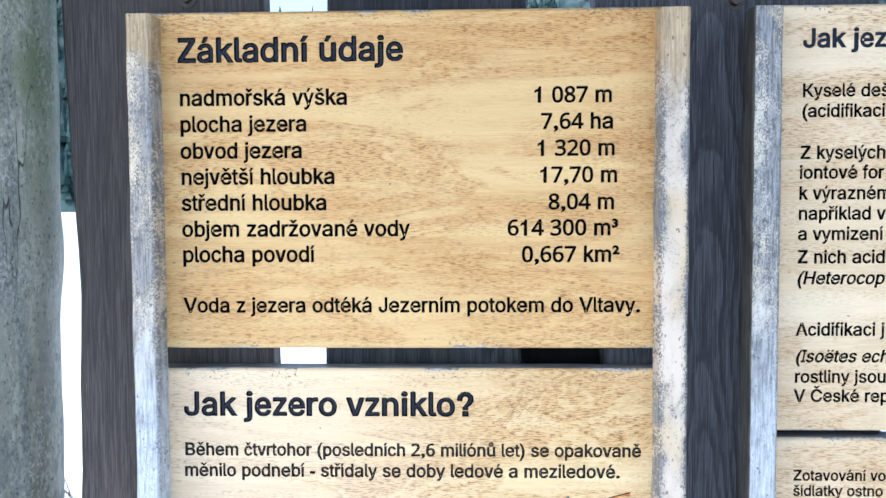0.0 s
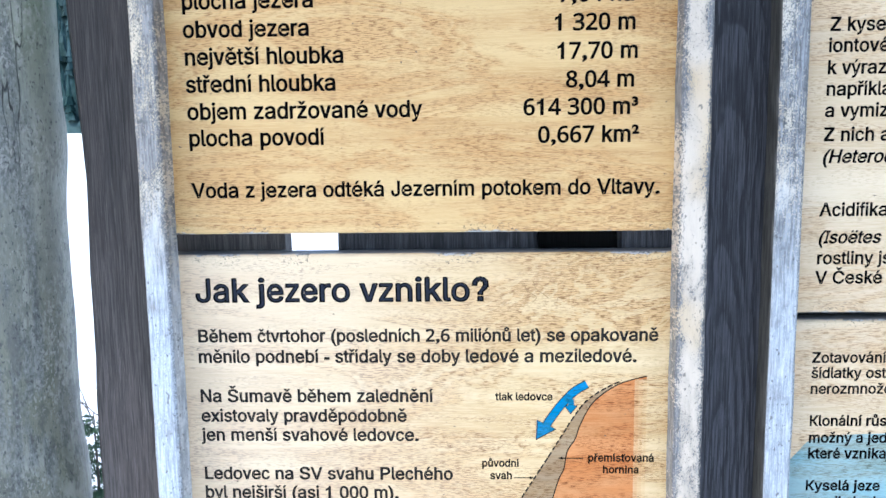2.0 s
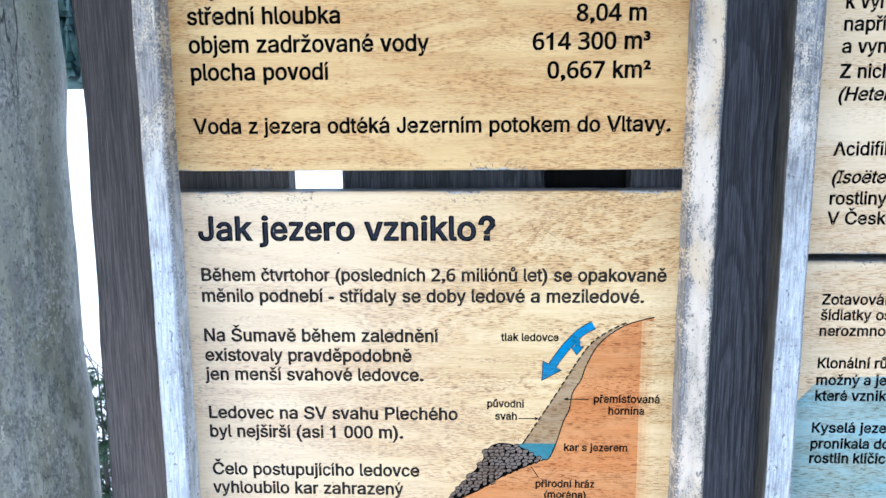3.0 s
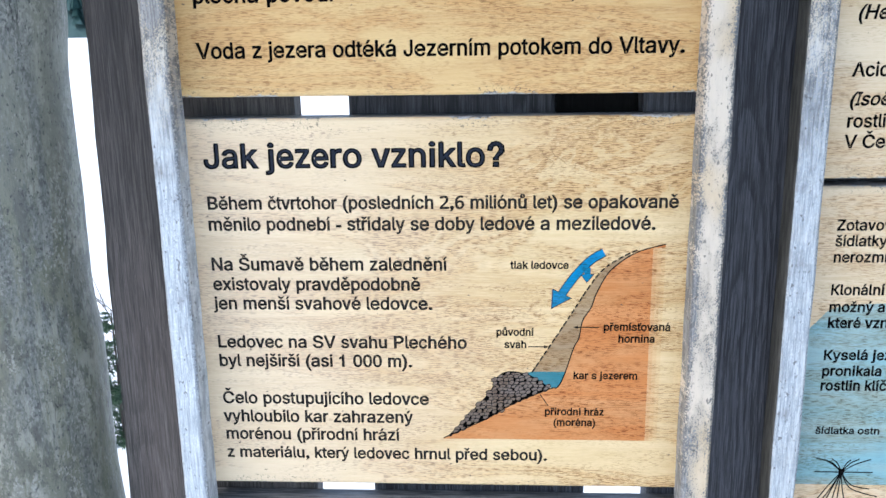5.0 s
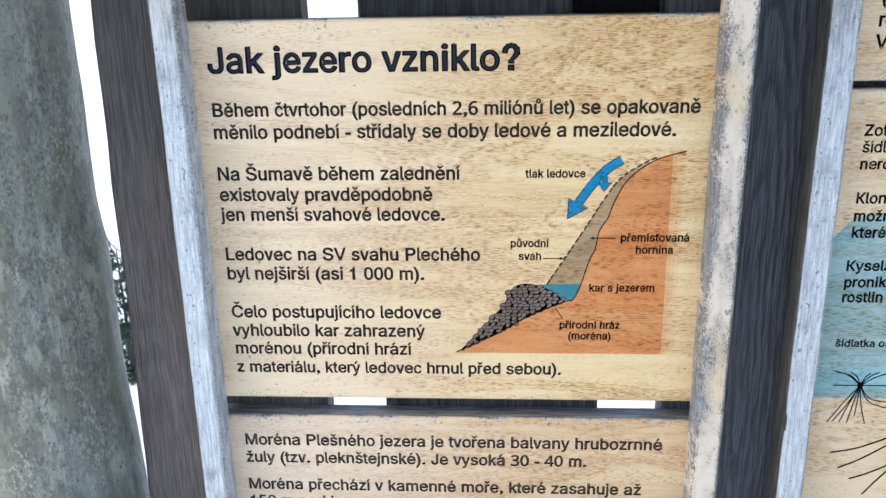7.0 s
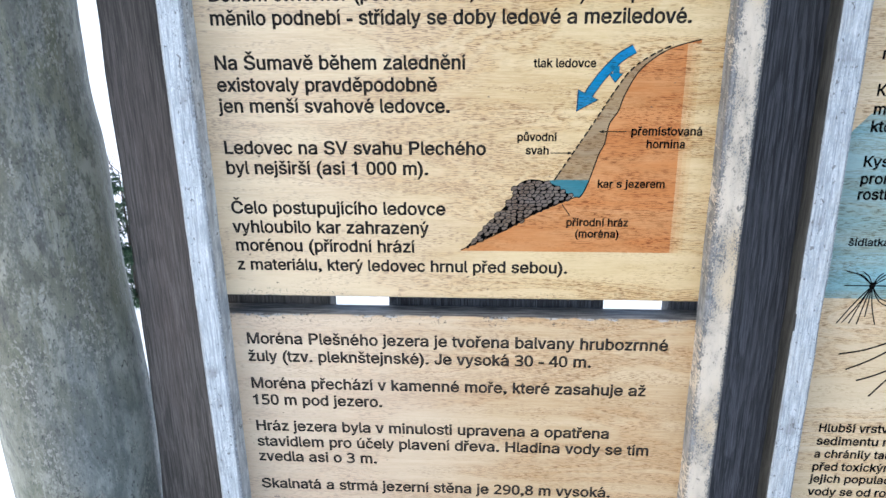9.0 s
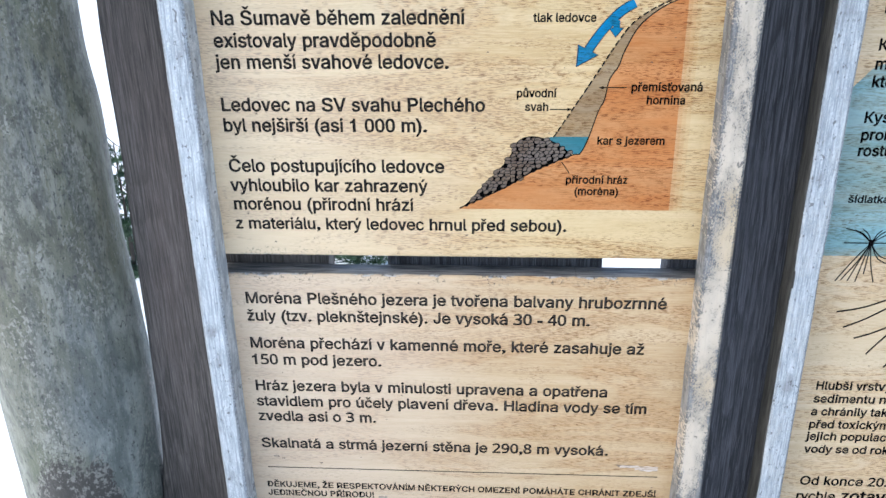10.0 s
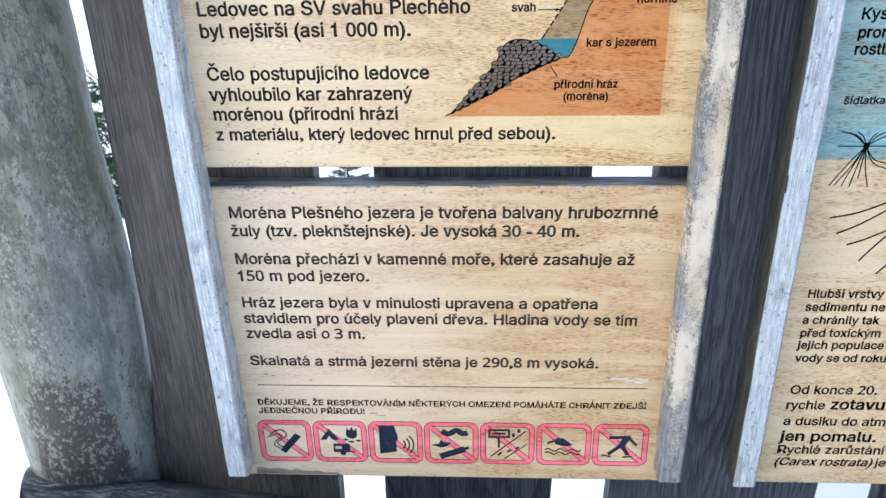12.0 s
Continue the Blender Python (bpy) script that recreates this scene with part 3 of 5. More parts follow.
def pieces(body, off):
    """The separate pieces of a glyph, each as a list of polygons."""
    if body in DRAWN:
        return [[swollen(l if turns_left(l) else l[::-1], off)] for l in DRAWN[body][0]]
    vs, fs = raw_glyph(body, off)
    root = list(range(len(vs)))

    def find(i):
        while root[i] != i:
            root[i] = root[root[i]]
            i = root[i]
        return i

    spot = {}
    for i, v in enumerate(vs):
        j = spot.setdefault((round(v[0], 4), round(v[1], 4)), i)
        root[find(i)] = find(j)
    for f in fs:
        for i in f[1:]:
            root[find(i)] = find(f[0])
    out = {}
    for f in fs:
        out.setdefault(find(f[0]), []).append([vs[i] for i in f])
    return list(out.values())


def low_of(p):
    return min(v[1] for f in p for v in f)


def high_of(p):
    return max(v[1] for f in p for v in f)


def centre_of(p):
    xs = [v[0] for f in p for v in f]
    return (min(xs) + max(xs)) / 2


def glyph(ch, bold, thin=False):
    """Polygons and advance of one letter, for a letter size of 1."""
    if (ch, bold, thin) in glyph_store:
        return glyph_store[ch, bold, thin]
    base = CARON.get(ch) or ACUTE.get(ch) or {"ů": "u", "ť": "t", "ď": "d", "ë": "e"}.get(ch, ch)
    adv = (HEAVY if bold else WIDE)[base] / 1000
    if base == " ":
        return [], adv
    off = (-0.008 if bold else -0.016) if thin else 0.021
    shape = base if base in DRAWN else LOOK.get(base, base)
    got = pieces(shape, off)
    if base in STEM:
        x0, z0, z1 = STEM[base]
        if base != "u":
            x0 = min(v[0] for p in got for f in p for v in f) + off
        got.append([[(x0 - off, z0 - off), (x0 + 0.098 + off, z0 - off), (x0 + 0.098 + off, z1 + off * 0.9), (x0 - off, z1 + off * 0.9)]])
    plain = ch != base or base != "i" and base != "j"
    if base in LOOK and base not in "0123456789?":
        top = 0.76 if base.isupper() or base in "f" else (0.60 if base in "g" or (base in "ij" and plain) else 2.0)
        got = [p for p in got if high_of(p) > -0.03 and low_of(p) < top]
    own = DRAWN[base][1] if base in DRAWN else max(v[0] for v in raw_glyph("|" + shape + "|")[0]) - max(v[0] for v in raw_glyph("||")[0])
    mid = (max(high_of(p) for p in got), centre_of([f for p in got for f in p]))
    mark = None
    if ch in CARON:
        mark = "Č" if base.isupper() else "č"
    elif ch in ACUTE:
        mark = "Ć" if base.isupper() else "ć"
    elif ch == "ů":
        mark = "ů"
    if mark:
        accent = max(pieces(mark, off * 0.7), key=low_of)
        dx = mid[1] - centre_of(accent)
        got.append([[(x + dx, y) for x, y in f] for f in accent])
    elif ch == "ť":
        got.append([[(own * 0.88, 0.56), (own * 0.88 + 0.05, 0.56), (own * 0.88 + 0.11, 0.75), (own * 0.88, 0.75)]])
    elif ch == "ë":
        got += [[[(mid[1] + d - 0.055, 0.63), (mid[1] + d + 0.055, 0.63), (mid[1] + d + 0.055, 0.74), (mid[1] + d - 0.055, 0.74)]] for d in (-0.12, 0.12)]
    sx, sy = adv / own, (0.975 if base in LOOK or base in DRAWN else 1.04)
    polys = [[(x * sx, y * sy) for x, y in f] for p in got for f in p]
    if bold and not thin:
        thick = ((-0.013, -0.007), (0.013, -0.007), (0, 0.013))
        polys = [[(x + dx, y + dz) for x, y in f] for dx, dz in thick for f in polys]
    elif not thin:
        polys = [[(x + d, y + 0.5 * d) for x, y in f] for d in (-0.008, 0.008) for f in polys]
    glyph_store[ch, bold, thin] = (polys, adv)
    return glyph_store[ch, bold, thin]


def lettered(text, x, z, size, bold=False, italic=False, width=0.0, thin=False):
    """Polygons of a line of routed letters that starts at x on the base line z; width stretches it to that length."""
    total = sum(glyph(c, bold)[1] for c in text) * size
    fit_x = width / total if width else 1.0
    out, pen = [], 0.0
    for c in text:
        polys, adv = glyph(c, bold, thin)
        out += [[(x + (pen + a + (0.2 * b if italic else 0)) * size * fit_x, z + b * size) for a, b in f] for f in polys]
        pen += adv
    return out


def stroke(points, width):
    """A drawn line as a chain of quads."""
    pts = [Vector(p) for p in points]
    side = []
    for i, p in enumerate(pts):
        d = (pts[min(i + 1, len(pts) - 1)] - pts[max(i - 1, 0)]).normalized()
        side.append(Vector((-d.y, d.x)) * width / 2)
    return [[tuple(pts[i] - side[i]), tuple(pts[i + 1] - side[i + 1]), tuple(pts[i + 1] + side[i + 1]), tuple(pts[i] + side[i])] for i in range(len(pts) - 1)]


def strip(a, b):
    """The area between two lines with the same number of points."""
    return [[tuple(a[i]), tuple(a[i + 1]), tuple(b[i + 1]), tuple(b[i])] for i in range(len(a) - 1)]


def disc(cx, cz, rx, rz=None, n=10, turn=0.0):
    rz = rz or rx
    c, s = math.cos(turn), math.sin(turn)
    ring = [(rx * math.cos(2 * math.pi * i / n), rz * math.sin(2 * math.pi * i / n)) for i in range(n)]
    return [[(cx + a * c - b * s, cz + a * s + b * c) for a, b in ring]]


def carved_face(x0, x1, z0, z1, shapes):
    """Cuts the rectangle by the shapes (a later one wins). Gives the corner points, and per shape its triangles; shape -1 is the bare board."""
    edges_of, verts, index = [], [], {}

    def vid(p):
        key = (round(p[0], 6), round(p[1], 6))
        if key not in index:
            index[key] = len(verts)
            verts.append(Vector((min(max(key[0], x0), x1), min(max(key[1], z0), z1))))
        return index[key]

    regions = []
    for s, polys in enumerate(shapes):
        for poly in polys:
            ids = [vid(p) for p in poly]
            ids = [q for q, r in zip(ids, ids[1:] + ids[:1]) if q != r]
            if len(ids) > 2:
                edges_of += [(ids[i - 1], ids[i]) for i in range(len(ids))]
                regions.append((s, [verts[i] for i in ids]))
    b = [vid(p) for p in ((x0, z0), (x1, z0), (x1, z1), (x0, z1))]
    edges_of += [(b[i], b[i - 1]) for i in range(4)]
    vs, _, faces, _, _, _ = delaunay_2d_cdt(verts, edges_of, [], 0, 1e-7, False)
    faces = [f for f in faces if len(f) == 3]
    cen = np.array([[sum(vs[i].x for i in f) / 3, sum(vs[i].y for i in f) / 3] for f in faces])
    order = np.argsort(cen[:, 0])
    cx, cz = cen[order, 0], cen[order, 1]
    owner = np.full(len(faces), -1)
    for s, every in regions:
        lo, hi = np.searchsorted(cx, (min(p.x for p in every), max(p.x for p in every)))
        sub = np.nonzero((cz[lo:hi] > min(p.y for p in every)) & (cz[lo:hi] < max(p.y for p in every)))[0] + lo
        if not len(sub):
            continue
        px, pz = cx[sub], cz[sub]
        wind = np.zeros(len(sub), int)
        for a, c in zip(every, every[1:] + every[:1]):
            if a.y == c.y:
                continue
            hit = (pz >= min(a.y, c.y)) & (pz < max(a.y, c.y)) & (px < a.x + (c.x - a.x) * (pz - a.y) / (c.y - a.y))
            wind += np.where(hit, 1 if c.y > a.y else -1, 0)
        owner[order[sub[wind != 0]]] = s
    return vs, faces, owner


def flat_mesh(name, verts, faces, material, parent, label=""):
    used = sorted({i for f in faces for i in f})
    new_id = {o: n for n, o in enumerate(used)}
    me = bpy.data.meshes.new(name)
    me.from_pydata([verts[i] for i in used], [], [tuple(new_id[i] for i in f) for f in faces])
    me.materials.append(material)
    ob = new(name, me)
    ob.parent = parent
    return tagged(ob, label)


def islands(tris):
    """Groups triangles that hang together by an edge."""
    left, out = list(tris), []
    while left:
        group = [left.pop()]
        known = set(group[0])
        grown = True
        while grown:
            more = [f for f in left if len(known.intersection(f)) > 1]
            grown = bool(more)
            group += more
            known.update(i for f in more for i in f)
            left = [f for f in left if f not in more]
        out.append(group)
    return out


def board_panel(parent, x0, x1, z0, z1, wood, items, label, depth=0.030, groove=0.0020, edge=0.0035):
    """A wooden panel whose front carries routed and painted shapes. items: (name, polygons, material, recessed, label)."""
    xi0, xi1, zi0, zi1 = x0 + edge, x1 - edge, z0 + edge, z1 - edge
    vs, faces, owner = carved_face(xi0, xi1, zi0, zi1, [it[1] for it in items])
    n = len(vs)
    top = [(v.x, 0.0, v.y) for v in vs]
    low = [(v.x, groove, v.y) for v in vs]
    wood_faces, sets, walls = [], {}, {}
    side = {}
    for f, o in zip(faces, owner):
        f = tuple(f)
        a, b, c = (vs[i] for i in f)
        if (b.x - a.x) * (c.y - a.y) - (b.y - a.y) * (c.x - a.x) < 0:
            f = f[::-1]
        sunk = o >= 0 and items[o][3]
        if o < 0:
            wood_faces.append(f)
        else:
            sets.setdefault(o, []).append(tuple(i + n for i in f) if sunk else f)
        for i in range(3):
            side.setdefault(tuple(sorted((f[i], f[i - 1]))), []).append((o if sunk else -1, sunk, f[i - 1], f[i]))
    for both in side.values():
        if len(both) == 2 and both[0][1] != both[1][1]:
            o, _, i, j = both[0] if both[0][1] else both[1]
            walls.setdefault(o, []).append((i + n, j + n, j, i))
    # the body: rounded front edges, sides and back
    ring = [(xi0, 0, zi0), (xi1, 0, zi0), (xi1, 0, zi1), (xi0, 0, zi1)]
    m = edge * 0.35
    mid = [(x0 + m, m, z0 + m), (x1 - m, m, z0 + m), (x1 - m, m, z1 - m), (x0 + m, m, z1 - m)]
    out = [(x0, edge, z0), (x1, edge, z0), (x1, edge, z1), (x0, edge, z1)]
    back = [(x0, depth, z0), (x1, depth, z0), (x1, depth, z1), (x0, depth, z1)]
    body = top + low
    k0 = len(body)
    body = body + ring + mid + out + back
    for level in range(3):
        for i in range(4):
            j = (i + 1) % 4
            a = k0 + 4 * level
            wood_faces.append((a + i, a + 4 + i, a + 4 + j, a + j))
    wood_faces.append((k0 + 12, k0 + 15, k0 + 14, k0 + 13))
    panel = flat_mesh("panel", body, wood_faces, wood, parent, label)
    for o, fs in sorted(sets.items()):
        name, _, material, _, text = items[o]
        for tris in (islands(fs) if name == "painted_bar" else [fs]):
            ob = flat_mesh(name, body, tris + walls.get(o, []), material, panel, text)
            if o in walls:
                ob.data.materials.append(WALL)
                for f in ob.data.polygons[len(tris):]:
                    f.material_index = 1
    return panel


# ---- ground, lake and far shore ----
def terrain():
    """Snow: level round the board, falling to the frozen lake behind it, with one sheet out to the horizon."""
    bm = bmesh.new()
    xs = [-900, -300, -90, -30, -12, -7, -5, -4, -3, -2, -1, 0, 1, 2, 3, 4, 5, 7, 12, 30, 90, 300, 900]
    ys = [-900, -300, -90, -30, -12, -6, -4, -3, -2, -1, 0, 0.5, 1, 1.5, 2, 2.5, 3, 3.5, 4, 4.5, 5, 6, 7, 8, 10, 14, 30, 90, 300, 1500]
    grid = []
    for y in ys:
        row = []
        for x in xs:
            s = min(max((y - 0.4) / 6.6, 0), 1)
            z = -1.7 * s * s * (3 - 2 * s) * 1.0
            if -12 < y < 9:
                z += 0.05 * noise.noise(Vector((x * 0.7, y * 0.7, 0)))
            row.append(bm.verts.new((x, y, z)))
        grid.append(row)
    for i in range(len(ys) - 1):
        for j in range(len(xs) - 1):
            bm.faces.new((grid[i][j], grid[i][j + 1], grid[i + 1][j + 1], grid[i + 1][j]))
    for f in bm.faces:
        f.smooth = True
    ob = part("ground", bm, SNOW, None, "snow bank and snow-covered frozen lake")
    return tagged(ob, kind="structure", category="ground")


terrain()


def ridge_height(x):
    left_wall = min(max((-x - 105) / 70, 0), 1)
    right_wall = min(max((x - 5) / 50, 0), 1)
    return 86 + 44 * left_wall + 30 * right_wall + 5 * math.sin(x * 0.031) + 4 * noise.noise(Vector((x * 0.02, 3, 0)))


def far_shore():
    """The wooded slope over the lake's far shore."""
    bm = bmesh.new()
    xs = [-420 + 20 * i for i in range(43)]
    rows = []
    for k in range(9):
        s = k / 8
        rows.append([bm.verts.new((x, 330 + 120 * s + 6 * noise.noise(Vector((x * 0.05, k, 0))), -1.8 + ridge_height(x) * s ** 0.85)) for x in xs])
    for a, b in zip(rows, rows[1:]):
        for j in range(len(xs) - 1):
            bm.faces.new((a[j], a[j + 1], b[j + 1], b[j]))
    for f in bm.faces:
        f.smooth = True
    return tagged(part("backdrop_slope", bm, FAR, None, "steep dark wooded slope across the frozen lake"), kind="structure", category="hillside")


far_shore()


def far_forest():
    """Spruces over the slope: ragged tiered crowns, joined as one mass."""
    rng = random.Random(5)
    verts, faces = [], []

    def spruce(x, y, z, h):
        r, tiers = 0.15 * h, 6
        for k in range(tiers):
            zb = z + h * (0.06 + 0.9 * k / tiers)
            zt = zb + h * 0.28
            rr = r * (1 - k / tiers) + 0.25
            n0, m = len(verts), 7
            verts.append((x, y, min(zt, z + h)))
            for i in range(m):
                a = 2 * math.pi * i / m + rng.random()
                q = rr * rng.uniform(0.6, 1.15)
                verts.append((x + q * math.cos(a), y + q * math.sin(a), zb - rng.uniform(0, 0.05) * h))
            for i in range(m):
                faces.append((n0, n0 + 1 + i, n0 + 1 + (i + 1) % m))

    for k in range(1500):
        if k < 420:
            x, s = rng.uniform(-330, -60), rng.random() ** 1.2
        else:
            x, s = rng.uniform(-330, 330), rng.random() ** 0.8
        y = 330 + 120 * s
        spruce(x, y, -2.5 + ridge_height(x) * s ** 0.85, rng.uniform(11, 21))
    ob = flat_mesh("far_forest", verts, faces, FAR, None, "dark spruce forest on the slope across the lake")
    return tagged(ob, kind="stuff", category="forest")


far_forest()


# ---- the plank wall behind the panels ----
def plank(parent, left, right, z0, z1, wood=None, y0=0.031, y1=0.056):
    """A dark plank with natural, wavy edges. left and right: edge lines as (z, x) control points."""
    def edge_x(line, z):
        pts = catmull([(a, b) for a, b in line], 8)
        for p, q in zip(pts, pts[1:]):
            if p.x <= z <= q.x:
                return p.y + (q.y - p.y) * (z - p.x) / max(q.x - p.x, 1e-6)
        return pts[0].y if z < pts[0].x else pts[-1].y

    bm = bmesh.new()
    rows, n = [], 44
    for k in range(n + 1):
        z = z0 + (z1 - z0) * k / n
        a, b = edge_x(left, z), edge_x(right, z)
        w = 0.0007 * noise.noise(Vector((a * 9, 0, z * 22)))
        a, b, c = a + w, b + w, 0.004
        rows.append([bm.verts.new(p) for p in ((a, y1, z), (a + 0.003, y0 + c, z), (a + 0.007, y0, z), (b - 0.007, y0, z), (b - 0.003, y0 + c, z), (b, y1, z))])
    for p, q in zip(rows, rows[1:]):
        for i in range(6):
            j = (i + 1) % 6
            bm.faces.new((p[i], p[j], q[j], q[i]))
    bm.faces.new(rows[0][::-1])
    bm.faces.new(rows[-1])
    bmesh.ops.recalc_face_normals(bm, faces=bm.faces)
    return part("plank", bm, wood or PLANK, parent)


wall = tagged(new("plank_wall"), "wall of upright dark-stained planks with gaps behind the panels", "plank wall")
Z0, Z1 = 0.16, 2.55
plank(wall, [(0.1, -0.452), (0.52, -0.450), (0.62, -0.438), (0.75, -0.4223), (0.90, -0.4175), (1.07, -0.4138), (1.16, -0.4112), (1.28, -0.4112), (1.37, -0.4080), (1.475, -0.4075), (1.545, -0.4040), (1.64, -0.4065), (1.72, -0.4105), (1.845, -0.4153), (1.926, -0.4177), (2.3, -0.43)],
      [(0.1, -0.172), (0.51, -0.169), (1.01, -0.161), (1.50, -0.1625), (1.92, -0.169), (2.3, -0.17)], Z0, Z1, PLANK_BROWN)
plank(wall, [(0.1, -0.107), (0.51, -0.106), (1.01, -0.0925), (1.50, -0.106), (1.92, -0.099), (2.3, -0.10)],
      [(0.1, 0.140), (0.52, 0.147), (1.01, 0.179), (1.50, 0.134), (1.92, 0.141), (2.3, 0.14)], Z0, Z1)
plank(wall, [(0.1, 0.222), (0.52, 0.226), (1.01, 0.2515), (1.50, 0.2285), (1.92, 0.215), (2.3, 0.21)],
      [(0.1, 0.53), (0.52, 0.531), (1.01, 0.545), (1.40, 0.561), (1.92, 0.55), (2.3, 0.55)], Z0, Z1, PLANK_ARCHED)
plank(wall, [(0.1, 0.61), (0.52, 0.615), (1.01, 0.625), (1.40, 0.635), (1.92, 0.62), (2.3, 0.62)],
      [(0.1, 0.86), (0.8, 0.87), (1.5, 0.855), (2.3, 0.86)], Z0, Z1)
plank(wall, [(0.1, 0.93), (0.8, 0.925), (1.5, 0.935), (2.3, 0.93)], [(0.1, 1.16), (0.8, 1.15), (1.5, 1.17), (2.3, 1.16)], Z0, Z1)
# Assumed board closing a dark gap; its near-black colour paints in the shade.
bm = bmesh.new()
box(bm, (0.10, 0.058, 1.36), (0.27, 0.10, 1.60), 0.004)
part("backing_board", bm, SHADE_BLACK, wall, "short dark board nailed across a gap from behind")


def bolt(x, z):
    bm = bmesh.new()
    r = bmesh.ops.create_cone(bm, cap_ends=True, segments=6, radius1=0.0075, radius2=0.0065, depth=0.007, matrix=pose(x, 0.026, z, 90, 0, 0))
    bmesh.ops.create_cone(bm, cap_ends=True, segments=16, radius1=0.0115, radius2=0.0115, depth=0.002, matrix=pose(x, 0.0305, z, 90, 0, 0))
    part("bolt", bm, IRON, wall, "dark iron bolt with a washer")


bolt(0.379, 1.913)
bolt(-0.262, 1.924)


# ---- roof added above the view to shade the boards ----
def shade_roof():
    """Plank roof that leans over the boards, unseen above the view; added to shade their upper part."""
    roof = tagged(new("roof"), "unseen plank roof added above the boards to shade them", "roof", kind="structure")
    for k in range(9):
        bm = bmesh.new()
        y = -0.62 + 0.14 * k
        box(bm, (-0.95, y, 2.42 + 0.05 * k), (1.65, y + 0.155, 2.445 + 0.05 * k), 0.003)
        part("roof_board", bm, PLANK, roof)


shade_roof()


# ---- log post and the log it stands on ----
def log_post(x, y, z0, z1, r):
    girth = catmull([(0.30, 0.088), (0.50, 0.089), (0.62, 0.0955), (0.75, 0.1006), (0.85, 0.1030), (0.95, 0.1000), (1.05, 0.0940), (1.13, 0.0953), (1.21, 0.0955), (1.28, 0.0900), (1.40, 0.0908),
                     (1.48, 0.0903), (1.55, 0.0918), (1.60, 0.0962), (1.64, 0.0975), (1.69, 0.0955), (1.90, 0.0972), (2.7, 0.097)], 6)
    bm = bmesh.new()
    m, n = 72, 190
    rows = []
    for k in range(n + 1):
        z = z0 + (z1 - z0) * k / n
        swell = np.interp(z, [g.x for g in girth], [g.y for g in girth])
        row = []
        for i in range(m):
            a = 2 * math.pi * i / m
            d = Vector((math.cos(a), math.sin(a), 0))
            near = 0.5 + 0.5 * d.x
            base = swell * near + r * (1 - near)
            p = Vector((d.x * 1.3, d.y * 1.3, z * 2.2))
            q = base * (1 + 0.030 * (1 - near) * noise.noise(p) + 0.006 * noise.noise(p * 4.0)) + 0.0015 * noise.noise(Vector((d.x * 14, d.y * 14, z * 9)))
            row.append(bm.verts.new((x + q * d.x, y + q * d.y, z)))
        rows.append(row)
    for a, b in zip(rows, rows[1:]):
        for i in range(m):
            j = (i + 1) % m
            bm.faces.new((a[i], a[j], b[j], b[i]))
    bm.faces.new(rows[0][::-1])
    bm.faces.new(rows[-1])
    for f in bm.faces:
        f.smooth = len(f.verts) == 4
    return bm


tagged(part("log_post", log_post(-0.5305, 0.04, 0.44, 2.6, 0.0945), POST, None, "thick barkless grey log post with lichen and a damp foot"), category="post")


def sill_log():
    """A thick dark log lying under the post, its cut end at the outer side."""
    bm = bmesh.new()
    m, n, r = 48, 40, 0.20
    rows = []
    for k in range(n + 1):
        t = k / n
        c = Vector((-0.655 + 1.9 * t, -0.12, 0.415 - 0.27 * t))
        rr = r * (0.97 if k in (0, n) else 1.0)
        row = []
        for i in range(m):
            a = 2 * math.pi * i / m
            d = Vector((0, math.cos(a), math.sin(a)))
            q = rr * (1 + 0.03 * noise.noise(Vector((t * 9, d.y * 1.5, d.z * 1.5))) + 0.008 * noise.noise(Vector((t * 30, d.y * 9, d.z * 9))))
            p = c + q * d
            p.x = max(p.x, -0.64 + 0.47 * (0.04 - p.y) + 0.02 * t)
            row.append(bm.verts.new(p))
        rows.append(row)
    for a, b in zip(rows, rows[1:]):
        for i in range(m):
            j = (i + 1) % m
            bm.faces.new((a[i], a[j], b[j], b[i])).smooth = True
    bm.faces.new(rows[0])
    bm.faces.new(rows[-1][::-1])
    bmesh.ops.recalc_face_normals(bm, faces=bm.faces)
    return bm


tagged(part("sill_log", sill_log(), SILL, None, "thick wet dark log lying under the post and the planks"), category="log")


